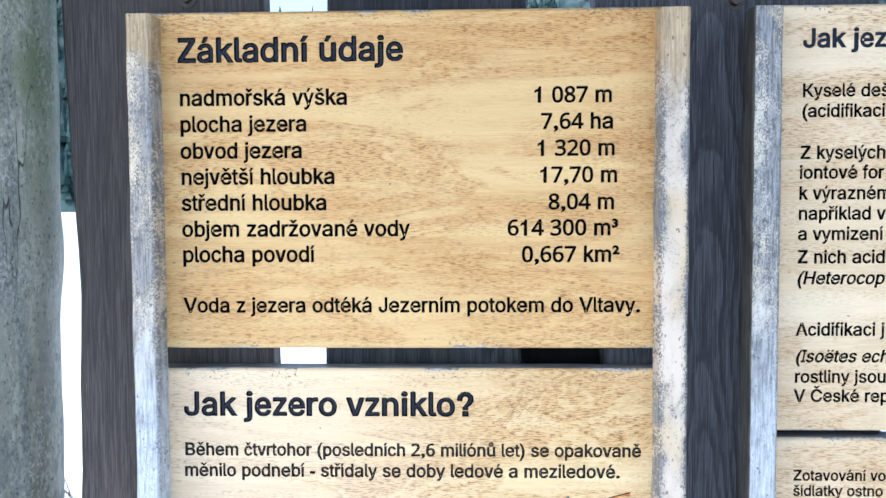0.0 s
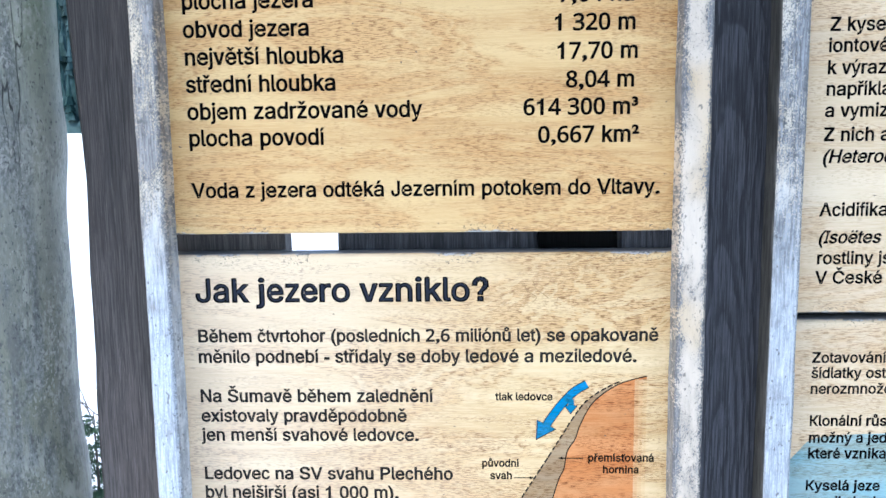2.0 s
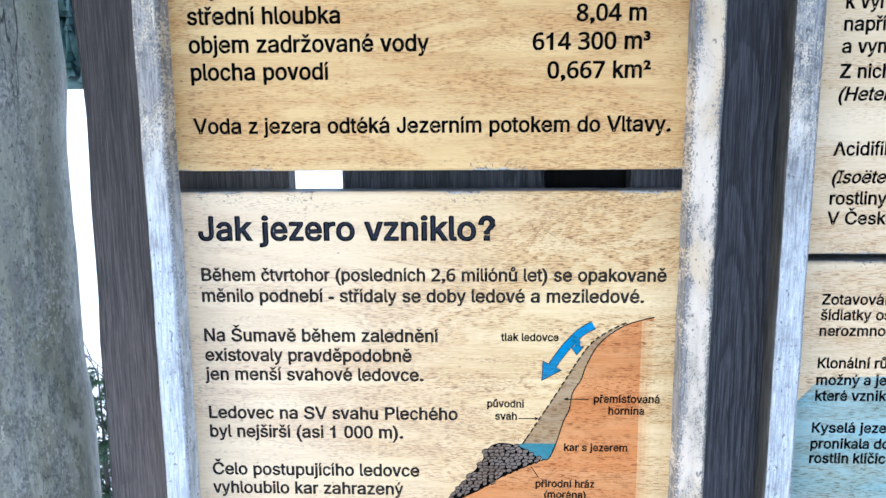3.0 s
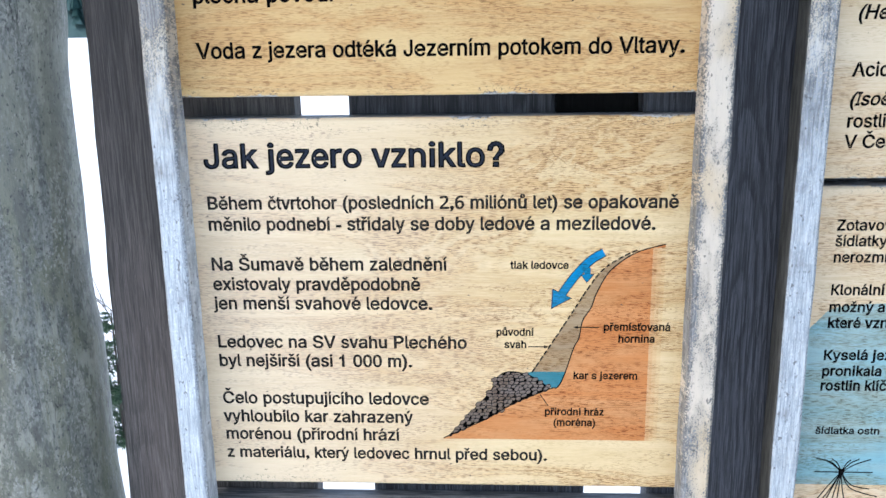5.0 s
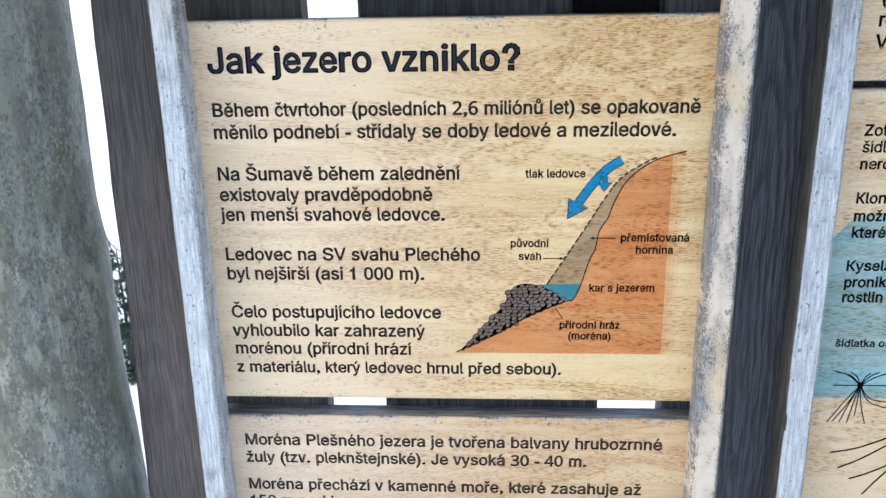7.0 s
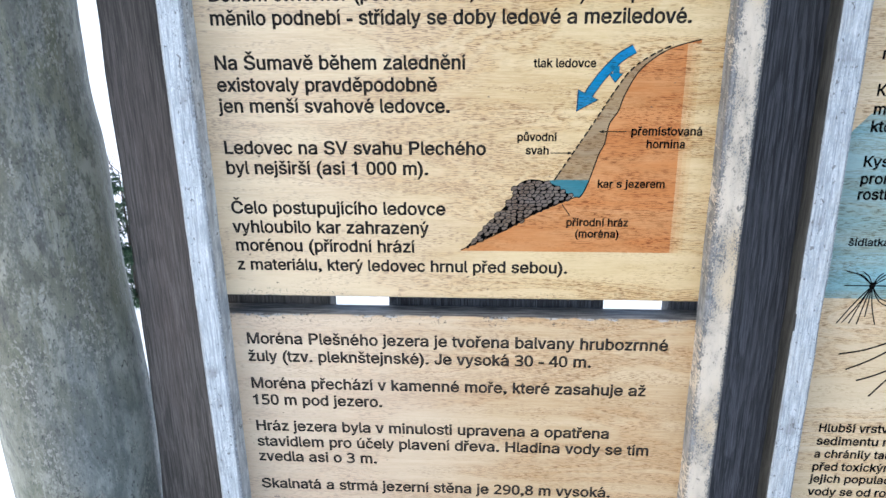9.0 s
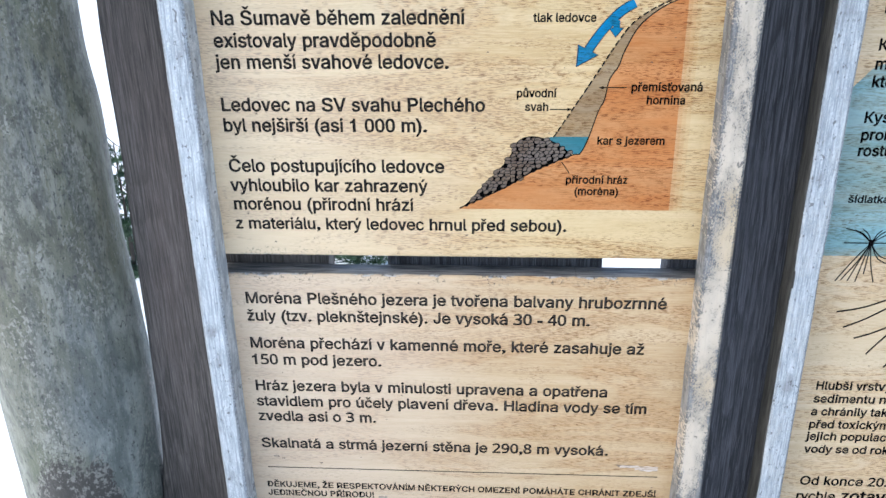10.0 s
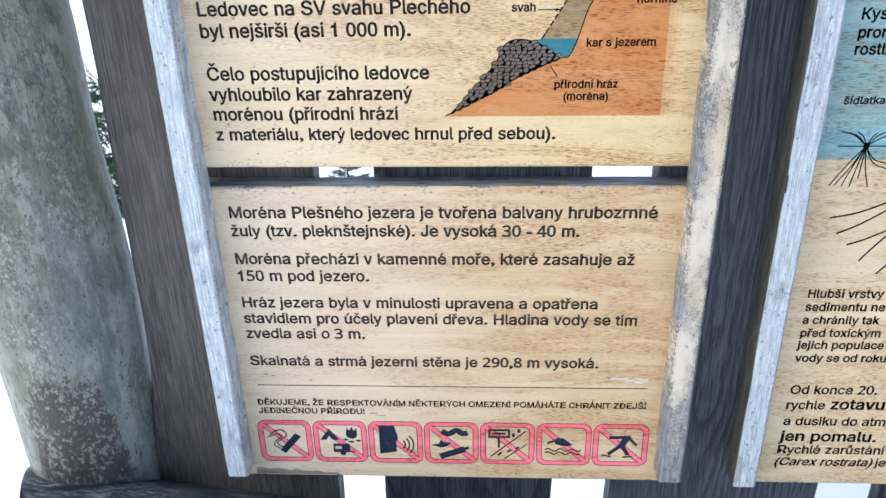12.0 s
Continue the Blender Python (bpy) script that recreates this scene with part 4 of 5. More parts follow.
# ---- young spruces and twigs behind the wall ----
def needle_tree(name, x, y, z, h, seed, label, spread=0.34):
    """A young spruce: trunk, whorls of branches, and needles all along each branch and its side shoots."""
    rng = random.Random(seed)
    tree = tagged(new(name), label, "tree")
    tree.location = (x, y, z)
    bm = bmesh.new()
    bmesh.ops.create_cone(bm, cap_ends=True, segments=8, radius1=0.018, radius2=0.003, depth=h, matrix=pose(0, 0, h / 2))
    part("trunk", bm, BARK, tree)
    verts, faces = [], []

    def shoot(p, d, length):
        for i in range(int(length * 420)):
            q = p + d * (length * rng.random())
            n = (d * 0.8 + Vector((rng.uniform(-1, 1), rng.uniform(-1, 1), rng.uniform(-0.6, 0.9)))).normalized() * rng.uniform(0.022, 0.034)
            w = n.cross(Vector((rng.uniform(-1, 1), rng.uniform(-1, 1), 1))).normalized() * 0.0032
            n0 = len(verts)
            verts.extend((tuple(q - w), tuple(q + w), tuple(q + n)))
            faces.append((n0, n0 + 1, n0 + 2))

    for k in range(int(h * 95)):
        t = rng.random()
        p = Vector((0, 0, h * (0.05 + 0.93 * t)))
        length = spread * (1 - t) * rng.uniform(0.75, 1.1) + 0.06
        a = rng.uniform(0, 2 * math.pi)
        d = Vector((math.cos(a), math.sin(a), rng.uniform(-0.15, 0.30))).normalized()
        shoot(p, d, length)
        for s in (0.35, 0.55, 0.75):
            for sign in (-1, 1):
                e = (d + sign * 0.9 * Vector((-d.y, d.x, 0))).normalized()
                shoot(p + d * (length * s), e, length * 0.35)
    flat_mesh("crown", verts, faces, NEEDLE, tree)
    return tree


needle_tree("young_spruce", -2.22, 3.9, -1.06, 1.02, 3, "young green spruce standing in the snow behind the wall", 0.42)
needle_tree("young_spruce", -0.98, 4.9, -1.40, 0.42, 9, "small green spruce half sunk in the snow of the bank", 0.30)


def bare_shrub(x, y, z, seed):
    rng = random.Random(seed)
    bm = bmesh.new()

    def twig(p, d, length, r, level):
        n = 5
        q = p
        for i in range(n):
            e = (d + Vector((rng.uniform(-0.25, 0.25), rng.uniform(-0.25, 0.25), rng.uniform(-0.1, 0.2)))).normalized()
            nxt = q + e * length / n
            m = Matrix.Translation((q + nxt) / 2) @ (nxt - q).to_track_quat("Z", "Y").to_matrix().to_4x4()
            bmesh.ops.create_cone(bm, cap_ends=False, segments=5, radius1=r * (1 - i / n * 0.7), radius2=r * (1 - (i + 1) / n * 0.7), depth=length / n * 1.05, matrix=m)
            if level and rng.random() < 0.8:
                twig(nxt, (e + Vector((rng.uniform(-1, 1), rng.uniform(-1, 1), 0.2))).normalized(), length * 0.45, r * 0.55, level - 1)
            q, d = nxt, e

    for i in range(5):
        twig(Vector((0, 0, 0)), Vector((rng.uniform(-0.5, 0.5), rng.uniform(-0.4, 0.4), 1)).normalized(), rng.uniform(0.9, 1.3), 0.007, 2)
    ob = part("bare_shrub", bm, BARK, None, "bare brown shrub twigs standing in the snow")
    ob.location = (x, y, z)
    return tagged(ob, category="shrub")


bare_shrub(-2.33, 4.6, -1.15, 21)


# ---- the information boards ----
def line(text, x, z, size, bold=False, italic=False, width=0.0, ink=None):
    """One routed line of writing."""
    return ("engraved_line", lettered(text, x, z, size, bold, italic, width), ink or (NAVY if bold else INK), True, "")


def worn(text, x, z, size, bold=False):
    """A line in two tones: black rims paint in groove shade, the paler floor its sheen and worn paint."""
    floor = ("engraved_floor", lettered(text, x, z, size, bold, thin=True), NAVY if bold else (FLOOR if z > 1.02 else FLOOR_PALE), True, "thin blue paint" if bold else "thin grey paint")
    return [line(text, x, z, size, bold, ink=INK), floor]


def strong(text, x, z, size):
    """A line cut with a broader bit, as long as a plain one."""
    return line(text, x, z, size, True, width=sum(glyph(c, False)[1] for c in text) * size, ink=INK)


def batten(parent, x0, x1, z0, z1, material, label, side=False):
    """Upright cover strip with rounded, slightly uneven edges."""
    bm = bmesh.new()
    n, c = 60, 0.0035
    y0, y1 = -0.034, 0.0
    rows = []
    for k in range(n + 1):
        z = z0 + (z1 - z0) * k / n
        e = [0.0011 * noise.noise(Vector((x0 * 60 + s * 5, s, z * 14))) + 0.0005 * noise.noise(Vector((x0 * 60 + s * 3, s, z * 90))) for s in range(4)]
        ring = ((x0 + e[0], y1), (x0 + e[0], y0 + c), (x0 + e[0] + c * 0.4, y0 + c * 0.4), (x0 + c + e[1], y0), (x1 - c + e[2], y0), (x1 - c * 0.4 + e[3], y0 + c * 0.4), (x1 + e[3], y0 + c), (x1 + e[3], y1))
        rows.append([bm.verts.new((a, b, z)) for a, b in ring])
    for p, q in zip(rows, rows[1:]):
        for i in range(8):
            j = (i + 1) % 8
            bm.faces.new((p[i], p[j], q[j], q[i]))
    bm.faces.new(rows[0][::-1])
    bm.faces.new(rows[-1])
    bmesh.ops.recalc_face_normals(bm, faces=bm.faces)
    ob = part("batten", bm, material, parent, label)
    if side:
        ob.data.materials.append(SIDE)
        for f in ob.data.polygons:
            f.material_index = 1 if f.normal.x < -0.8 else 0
    return ob


LX0, LX1 = -0.306, 0.304
left = tagged(new("information_board"), "three carved light wooden panels between two flaking upright battens", "information board", "carved lake information boards")

# upper panel: figures of the lake
Z = (1.512, 1.901)
wood1 = panel_wood("honey_varnished_oak", *Z, *OAK, 1.0, flame=(0.040, 1.838, 0.055, 0.024), coarse=0.35)
rows1 = [
    *worn("Základní údaje", -0.2655, 1.8440, 0.0377, True),
    line("nadmořská výška", -0.2640, 1.7942, 0.0252), line("1 087 m", 0.1440, 1.7946, 0.0250),
    line("plocha jezera", -0.2640, 1.7641, 0.0250), line("7,64 ha", 0.1525, 1.7646, 0.0250),
    line("obvod jezera", -0.2640, 1.7335, 0.0250), line("1 320 m", 0.1475, 1.7342, 0.0250),
    line("největší hloubka", -0.2640, 1.7034, 0.0252), line("17,70 m", 0.1505, 1.7036, 0.0250),
    line("střední hloubka", -0.2640, 1.6733, 0.0252), line("8,04 m", 0.1610, 1.6728, 0.0250),
    line("objem zadržované vody", -0.2640, 1.6430, 0.0252), line("614 300 m³", 0.1140, 1.6430, 0.0253),
    line("plocha povodí", -0.2640, 1.6133, 0.0252), line("0,667 km²", 0.1305, 1.6124, 0.0253),
    line("Voda z jezera odtéká Jezerním potokem do Vltavy.", -0.2635, 1.5544, 0.0236),
]
board_panel(left, LX0, LX1, *Z, wood1, rows1, "honey-coloured varnished wooden panel with routed dark lettering")

# middle panel: how the lake came to be, with a coloured section of the slope
Z = (1.037, 1.4885)
FLAME = (0.19, 1.425, 0.17, 0.055)
wood2 = panel_wood("pale_varnished_oak", *Z, *PALE, 4.0, flame=FLAME, coarse=1.0, left_glare=0.60)
rock_paint = panel_wood("orange_stained_oak", *Z, *PALE, 4.0, (0.49, 0.174, 0.044), 0.84, coarse=1.0)
glaze = [panel_wood("thin_orange_glaze", *Z, *PALE, 4.0, (0.50, 0.20, 0.06), q, coarse=1.0) for q in (0.42, 0.26, 0.12)]
ice_paint = panel_wood("brown_stained_oak", *Z, *PALE, 4.0, (0.22, 0.155, 0.095), 0.80, coarse=1.0)
lake_paint = panel_wood("teal_stained_oak", *Z, *PALE, 4.0, (0.012, 0.150, 0.195), 0.93)
arrow_paint = panel_wood("blue_painted_oak", *Z, *PALE, 4.0, (0.001, 0.185, 0.40), 0.98)
stone_paint = panel_wood("grey_painted_oak", *Z, *PALE, 4.0, (0.135, 0.112, 0.100), 0.92)

arrow_rim = groove_paint("dark_blue_groove_paint", (0.004, 0.050, 0.120), 0.25)

slope = catmull([(0.002, 1.101), (0.053, 1.126), (0.085, 1.146), (0.129, 1.166), (0.138, 1.168), (0.146, 1.184), (0.156, 1.217), (0.162, 1.230), (0.166, 1.252), (0.175, 1.267), (0.181, 1.285), (0.196, 1.312), (0.224, 1.333), (0.257, 1.343)])
old_slope = catmull([(0.108, 1.187), (0.145, 1.247), (0.172, 1.292), (0.187, 1.3125), (0.206, 1.3265), (0.228, 1.3375)], 8)
foot = [Vector((p.x, 1.100)) for p in slope]


def on_line(pts, z):
    for a, b in zip(pts, pts[1:]):
        if a.y <= z <= b.y:
            return Vector((a.x + (b.x - a.x) * (z - a.y) / (b.y - a.y), z))
    return pts[-1]


levels = [1.1873 + (1.331 - 1.1873) * i / 24 for i in range(25)]
ice_area = strip([on_line(old_slope, z) for z in levels], [on_line(slope[12:], z) for z in levels])
dashes, run = [], 0.0
for a, b in zip(old_slope, old_slope[1:]):
    d, s = (b - a).length, 0.0
    while s < d:
        e = min(d, s + 0.0015)
        if (run + s) % 0.0085 < 0.0058:
            dashes += stroke([a.lerp(b, s / d), a.lerp(b, e / d)], 0.0018)
        s = e
    run += d
arrow_mid = catmull([(0.188, 1.3335), (0.173, 1.324), (0.158, 1.308), (0.1455, 1.2905), (0.140, 1.281)], 6)
arrow_edge = stroke(arrow_mid, 0.0106) + [[(0.1290, 1.2655), (0.1530, 1.2788), (0.1302, 1.2905)], [(0.1615, 1.3078), (0.1780, 1.3078), (0.1695, 1.2970)]]
arrow_area = stroke(arrow_mid, 0.0088) + [[(0.1305, 1.2675), (0.1515, 1.2790), (0.1315, 1.2890)]]
arrow_area += [[(0.1665, 1.3155), (0.1735, 1.3155), (0.1735, 1.3065), (0.1665, 1.3065)], [(0.1630, 1.3070), (0.1765, 1.3070), (0.1695, 1.2985)]]
heap_top = catmull([(0.008, 1.1045), (0.016, 1.113), (0.036, 1.136), (0.058, 1.162), (0.067, 1.181), (0.080, 1.188), (0.098, 1.186), (0.110, 1.181), (0.129, 1.168)], 5)
heap_low = []
for p in heap_top:
    under = min(slope, key=lambda q: abs(q.x - p.x))
    heap_low.append(Vector((p.x, min(p.y - 0.0003, under.y - 0.0008))))
heap = strip(heap_low, heap_top)
stones = []
rng = random.Random(12)
z, odd = 1.1850, 0
while z > 1.1035:
    x = 0.006 + 0.0038 * odd
    while x < 0.128:
        hi = min(heap_top, key=lambda q: abs(q.x - x)).y
        lo = min(heap_low, key=lambda q: abs(q.x - x)).y
        if lo + 0.0014 < z < hi - 0.0006:
            stones.append((x + rng.uniform(-0.0013, 0.0013), z + rng.uniform(-0.0010, 0.0010), rng.uniform(0.0031, 0.0039), rng.uniform(0.0020, 0.0026), rng.uniform(-0.1, 1.0)))
        x += rng.uniform(0.0061, 0.0072)
    z, odd = z - 0.0040, 1 - odd
pile = []
for x, z, rx, rz, turn in stones:
    pile.append(("stone_outline", disc(x, z, rx + 0.0006, rz + 0.0006, 10, turn), INK, True, ""))
    pile.append(("painted_stone", disc(x, z, rx - 0.0002, rz - 0.0002, 10, turn), stone_paint, False, ""))
drawing = [
    ("painted_area", strip(foot, slope), rock_paint, False, "orange-stained rock of the carved section drawing"),
    *(("painted_area", [[(0.243 + 0.0047 * i, 1.100), (0.2477 + 0.0047 * i, 1.100), (0.2477 + 0.0047 * i, 1.3395), (0.243 + 0.0047 * i, 1.338)]], glaze[i], False, "thin orange glaze at the edge of the drawing") for i in range(3)),
    ("painted_area", ice_area, ice_paint, False, "brown-stained wedge of the carved section drawing"),
    ("painted_area", [[(0.100, 1.1865), (0.120, 1.1675), (0.138, 1.1678), (0.1465, 1.1845), (0.1475, 1.1878), (0.109, 1.1878)]], lake_paint, False, "teal lake of the carved section drawing"),
    ("engraved_heap", heap, INK, True, "dark routed heap of moraine stones"),
    *pile,
    ("engraved_drawing", stroke(slope, 0.0013) + dashes, INK, True, "routed outlines of the slope"),
    ("engraved_arrow", arrow_edge, arrow_rim, True, "dark blue routed edge of the arrow"),
    ("painted_arrow", arrow_area, arrow_paint, False, "bright blue painted arrow"),
    ("engraved_leader", stroke([(0.103, 1.219), (0.124, 1.219)], 0.0011) + [[(0.1275, 1.2190), (0.1220, 1.2209), (0.1220, 1.2171)]], INK, True, ""),
    ("engraved_leader", stroke([(0.159, 1.2435), (0.185, 1.2435)], 0.0011) + [[(0.1550, 1.2435), (0.1605, 1.2416), (0.1605, 1.2454)]], INK, True, ""),
    ("engraved_leader", stroke([(0.1275, 1.1445), (0.118, 1.1585)], 0.0011), INK, True, ""),
]
CURLS = [[(0.1159, 1.4526), (0.1183, 1.4447), (0.1251, 1.4401), (0.1297, 1.4362), (0.1253, 1.431)], [(0.126, 1.4548), (0.1295, 1.4457), (0.1375, 1.44), (0.1432, 1.4354)], [(0.1377, 1.4321), (0.1411, 1.4307), (0.1433, 1.432)], [(0.154, 1.4365), (0.1528, 1.4308), (0.1496, 1.4292)], [(0.1137, 1.4526), (0.1148, 1.449)]]
figure_wood = panel_wood("dark_figured_oak", *Z, *PALE, 4.0, (0.26, 0.17, 0.085), 0.75)
curls = [("grain_curl", stroke(catmull(c, 5), 0.0008), figure_wood, False, "dark curl in the wood grain") for c in CURLS]
rows2 = drawing + curls + [
    *worn("Jak jezero vzniklo?", -0.2665, 1.4329, 0.0377, True),
    *worn("Během čtvrtohor (posledních 2,6 miliónů let) se opakovaně", -0.2665, 1.3850, 0.0206), *worn("měnilo podnebí - střídaly se doby ledové a meziledové.", -0.2670, 1.3601, 0.0211),
    *worn("Na Šumavě během zalednění", -0.2675, 1.3123, 0.0211), *worn("existovaly pravděpodobně", -0.2670, 1.2882, 0.0211), *worn("jen menší svahové ledovce.", -0.2670, 1.2646, 0.0211),
    *worn("Ledovec na SV svahu Plechého", -0.2675, 1.2165, 0.0211), *worn("byl nejširší (asi 1 000 m).", -0.2675, 1.1927, 0.0212),
    *worn("Čelo postupujícího ledovce", -0.2668, 1.1443, 0.0212), *worn("vyhloubilo kar zahrazený", -0.2670, 1.1204, 0.0211), *worn("morénou (přírodní hrází", -0.2665, 1.0970, 0.0208), *worn("z materiálu, který ledovec hrnul před sebou).", -0.2667, 1.0725, 0.0200),
    strong("tlak ledovce", 0.0820, 1.3142, 0.0126), strong("původní", 0.0655, 1.2329, 0.0126), strong("svah", 0.0750, 1.2175, 0.0126), strong("přemísťovaná", 0.1898, 1.2396, 0.0129), strong("hornina", 0.2072, 1.2251, 0.0128),
    strong("kar s jezerem", 0.1563, 1.1790, 0.0126), strong("přírodní hráz", 0.1233, 1.1325, 0.0127), strong("(moréna)", 0.1337, 1.1186, 0.0125),
]
board_panel(left, LX0, LX1, *Z, wood2, rows2, "pale varnished wooden panel with routed lettering and a coloured slope drawing")

# lower panel: the moraine, and the rules
Z = (0.558, 1.0125)
wood3 = panel_wood("pale_varnished_oak_lower", *Z, *PALE_P, 9.0, coarse=0.7, left_glare=0.65)
pink_paint = panel_wood("pink_painted_oak", *Z, *PALE_P, 9.0, (0.82, 0.165, 0.225), 0.95)
sign_paint = groove_paint("slate_blue_sign_paint", (0.0085, 0.0150, 0.0300), 0.2)


def rounded(cx, cz, w, h, r, n=5):
    pts = []
    for k, (sx, sz) in enumerate(((1, 1), (-1, 1), (-1, -1), (1, -1))):
        for i in range(n + 1):
            a = math.pi / 2 * (k + i / n)
            pts.append((cx + sx * (w / 2 - r) + r * math.cos(a), cz + sz * (h / 2 - r) + r * math.sin(a)))
    return [pts]


def rule_sign(cx, cz, marks):
    """Rounded pink ring with a bar, both outlined, round dark marks. marks: polygons in units of the sign's half width."""
    w, h = 0.0738, 0.0722
    s = w / 2
    items = [
        ("engraved_outline", rounded(cx, cz, w + 0.0018, h + 0.0018, 0.013), INK, True, ""),
        ("painted_ring", rounded(cx, cz, w, h, 0.012), pink_paint, False, "pink painted ring"),
        ("engraved_outline", rounded(cx, cz, w - 0.0125, h - 0.0125, 0.0085), INK, True, ""),
        ("sign_field", rounded(cx, cz, w - 0.0143, h - 0.0143, 0.0078), wood3, False, "bare wood field of the sign"),
    ]
    a, b = (cx - 0.80 * s, cz + 0.78 * s), (cx + 0.80 * s, cz - 0.78 * s)
    side = Vector((b[1] - a[1], a[0] - b[0])).normalized() * 0.0037
    for q in (side, -side):
        items.append(("engraved_outline", stroke([(a[0] + q.x, a[1] + q.y), (b[0] + q.x, b[1] + q.y)], 0.0009), INK, True, ""))
    items.append(("painted_bar", stroke([(cx - 0.84 * s, cz + 0.82 * s), (cx + 0.84 * s, cz - 0.82 * s)], 0.0064), pink_paint, False, "pink painted bar"))
    items.append(("engraved_sign", [[(cx + x * s, cz + z * s) for x, z in poly] for poly in marks], sign_paint, True, "dark blue carved pictogram"))
    return items


def wavy(x0, x1, z, amp, waves, width):
    n = waves * 8
    return stroke([(x0 + (x1 - x0) * i / n, z + amp * math.sin(2 * math.pi * waves * i / n)) for i in range(n + 1)], width)


def bar(a, b, w):
    return stroke([a, b], w)


smoke = bar((-0.16, -0.52), (0.50, 0.30), 0.27) + stroke(catmull([(-0.16, -0.30), (-0.34, -0.10), (-0.14, 0.10), (0.06, 0.30), (-0.10, 0.52), (-0.40, 0.46), (-0.66, 0.16)], 5), 0.055) + stroke(catmull([(-0.24, -0.36), (-0.46, -0.22), (-0.36, 0.02), (-0.16, 0.20), (-0.30, 0.34), (-0.56, 0.20)], 5), 0.045)
camp = [[(-0.78, 0.08), (-0.54, 0.08), (-0.42, 0.30), (-0.30, 0.08), (-0.06, 0.08), (-0.40, 0.62)]]
camp += disc(0.44, 0.36, 0.22, 0.22, 10) + [[(0.22, 0.36), (0.27, 0.68), (0.40, 0.46)], [(0.34, 0.44), (0.46, 0.74), (0.54, 0.46)], [(0.50, 0.44), (0.64, 0.68), (0.66, 0.34)]] + disc(0.20, 0.10, 0.11, 0.055, 8) + disc(0.42, 0.0, 0.12, 0.055, 8) + disc(0.68, 0.06, 0.10, 0.05, 8)
camp += [[(-0.30, -0.10), (0.34, -0.10), (0.34, -0.22), (-0.30, -0.22)], [(-0.30, -0.22), (-0.22, -0.22), (-0.22, -0.52), (-0.30, -0.52)], [(0.02, -0.22), (0.34, -0.22), (0.34, -0.52), (0.02, -0.52)], [(-0.22, -0.36), (0.02, -0.36), (0.02, -0.52), (-0.22, -0.52)], [(0.34, -0.46), (0.52, -0.46), (0.52, -0.52), (0.34, -0.52)]] + disc(0.06, -0.55, 0.12, n=9)
noise_mark = [[(-0.62, 0.78), (-0.04, 0.80), (0.06, 0.42), (0.10, 0.16), (0.02, 0.10), (0.02, -0.46), (-0.62, -0.56)]]
for i, r in enumerate((0.28, 0.44, 0.60)):
    noise_mark += stroke([(0.08 + r * math.cos(q), -0.10 + r * math.sin(q)) for q in (-0.75, -0.4, 0.0, 0.4, 0.75)], 0.06)
litter = bar((-0.44, -0.66), (0.50, -0.28), 0.28) + bar((0.45, -0.30), (0.66, -0.20), 0.13) + stroke(catmull([(-0.36, 0.58), (-0.1, 0.44), (0.2, 0.62), (0.4, 0.46), (0.62, 0.50)], 3), 0.24) + [[(-0.76, -0.10), (-0.46, -0.02), (-0.40, 0.16), (-0.24, 0.02), (0.0, 0.04), (-0.14, -0.16), (-0.40, -0.22)]]
path_mark = [[(-0.72, 0.70), (0.10, 0.70), (0.10, 0.60), (-0.72, 0.60)], [(-0.72, 0.38), (0.10, 0.38), (0.10, 0.28), (-0.72, 0.28)], [(-0.72, 0.62), (-0.64, 0.62), (-0.64, 0.36), (-0.72, 0.36)], [(0.02, 0.62), (0.10, 0.62), (0.10, 0.36), (0.02, 0.36)]] + bar((-0.56, 0.49), (-0.06, 0.49), 0.10) + bar((-0.32, 0.30), (-0.32, -0.18), 0.08) + bar((-0.62, -0.62), (0.68, 0.62), 0.05) + bar((-0.10, -0.72), (0.72, -0.02), 0.05) + disc(0.22, 0.42, 0.07, 0.11, 8) + disc(0.42, 0.62, 0.07, 0.10, 8) + bar((-0.36, -0.56), (-0.20, -0.42), 0.09) + bar((0.0, -0.40), (0.14, -0.28), 0.09) + bar((0.30, -0.26), (0.44, -0.14), 0.09)
water_mark = bar((-0.62, 0.06), (-0.18, 0.24), 0.10) + [[(-0.30, 0.30), (-0.02, 0.30), (0.34, -0.02), (0.10, -0.08), (-0.34, 0.02)]] + wavy(-0.68, 0.66, -0.26, 0.06, 3, 0.06) + wavy(-0.68, 0.62, -0.42, 0.06, 3, 0.06)
ice_mark = bar((-0.44, 0.36), (0.36, 0.40), 0.14) + bar((0.26, 0.44), (0.04, -0.02), 0.26) + bar((0.04, 0.02), (-0.44, -0.44), 0.15) + bar((0.06, 0.0), (0.30, -0.46), 0.15) + bar((0.28, 0.38), (0.60, 0.0), 0.11) + bar((-0.66, -0.46), (-0.32, -0.56), 0.07) + bar((0.10, -0.56), (0.48, -0.54), 0.07)


def scuff(x, z, w, h, seed):
    """A small scrape that has taken the varnish off, with ragged ends."""
    r = random.Random(seed)
    top = [(x + w * i / 9, z + h * (0.5 + 0.5 * r.random())) for i in range(10)]
    low = [(x + w * i / 9, z - h * 0.5 * r.random()) for i in range(10)]
    return ("scrape", [low + top[::-1]], damp_wood if seed in (3, 4) else bare_wood, False, "pale grey scrape in the varnish")


bare_wood = panel_wood("scraped_oak", *Z, *PALE_P, 9.0, (0.64, 0.60, 0.56), 0.90)
damp_wood = panel_wood("greyed_oak", *Z, *PALE_P, 9.0, (0.24, 0.225, 0.215), 0.85)
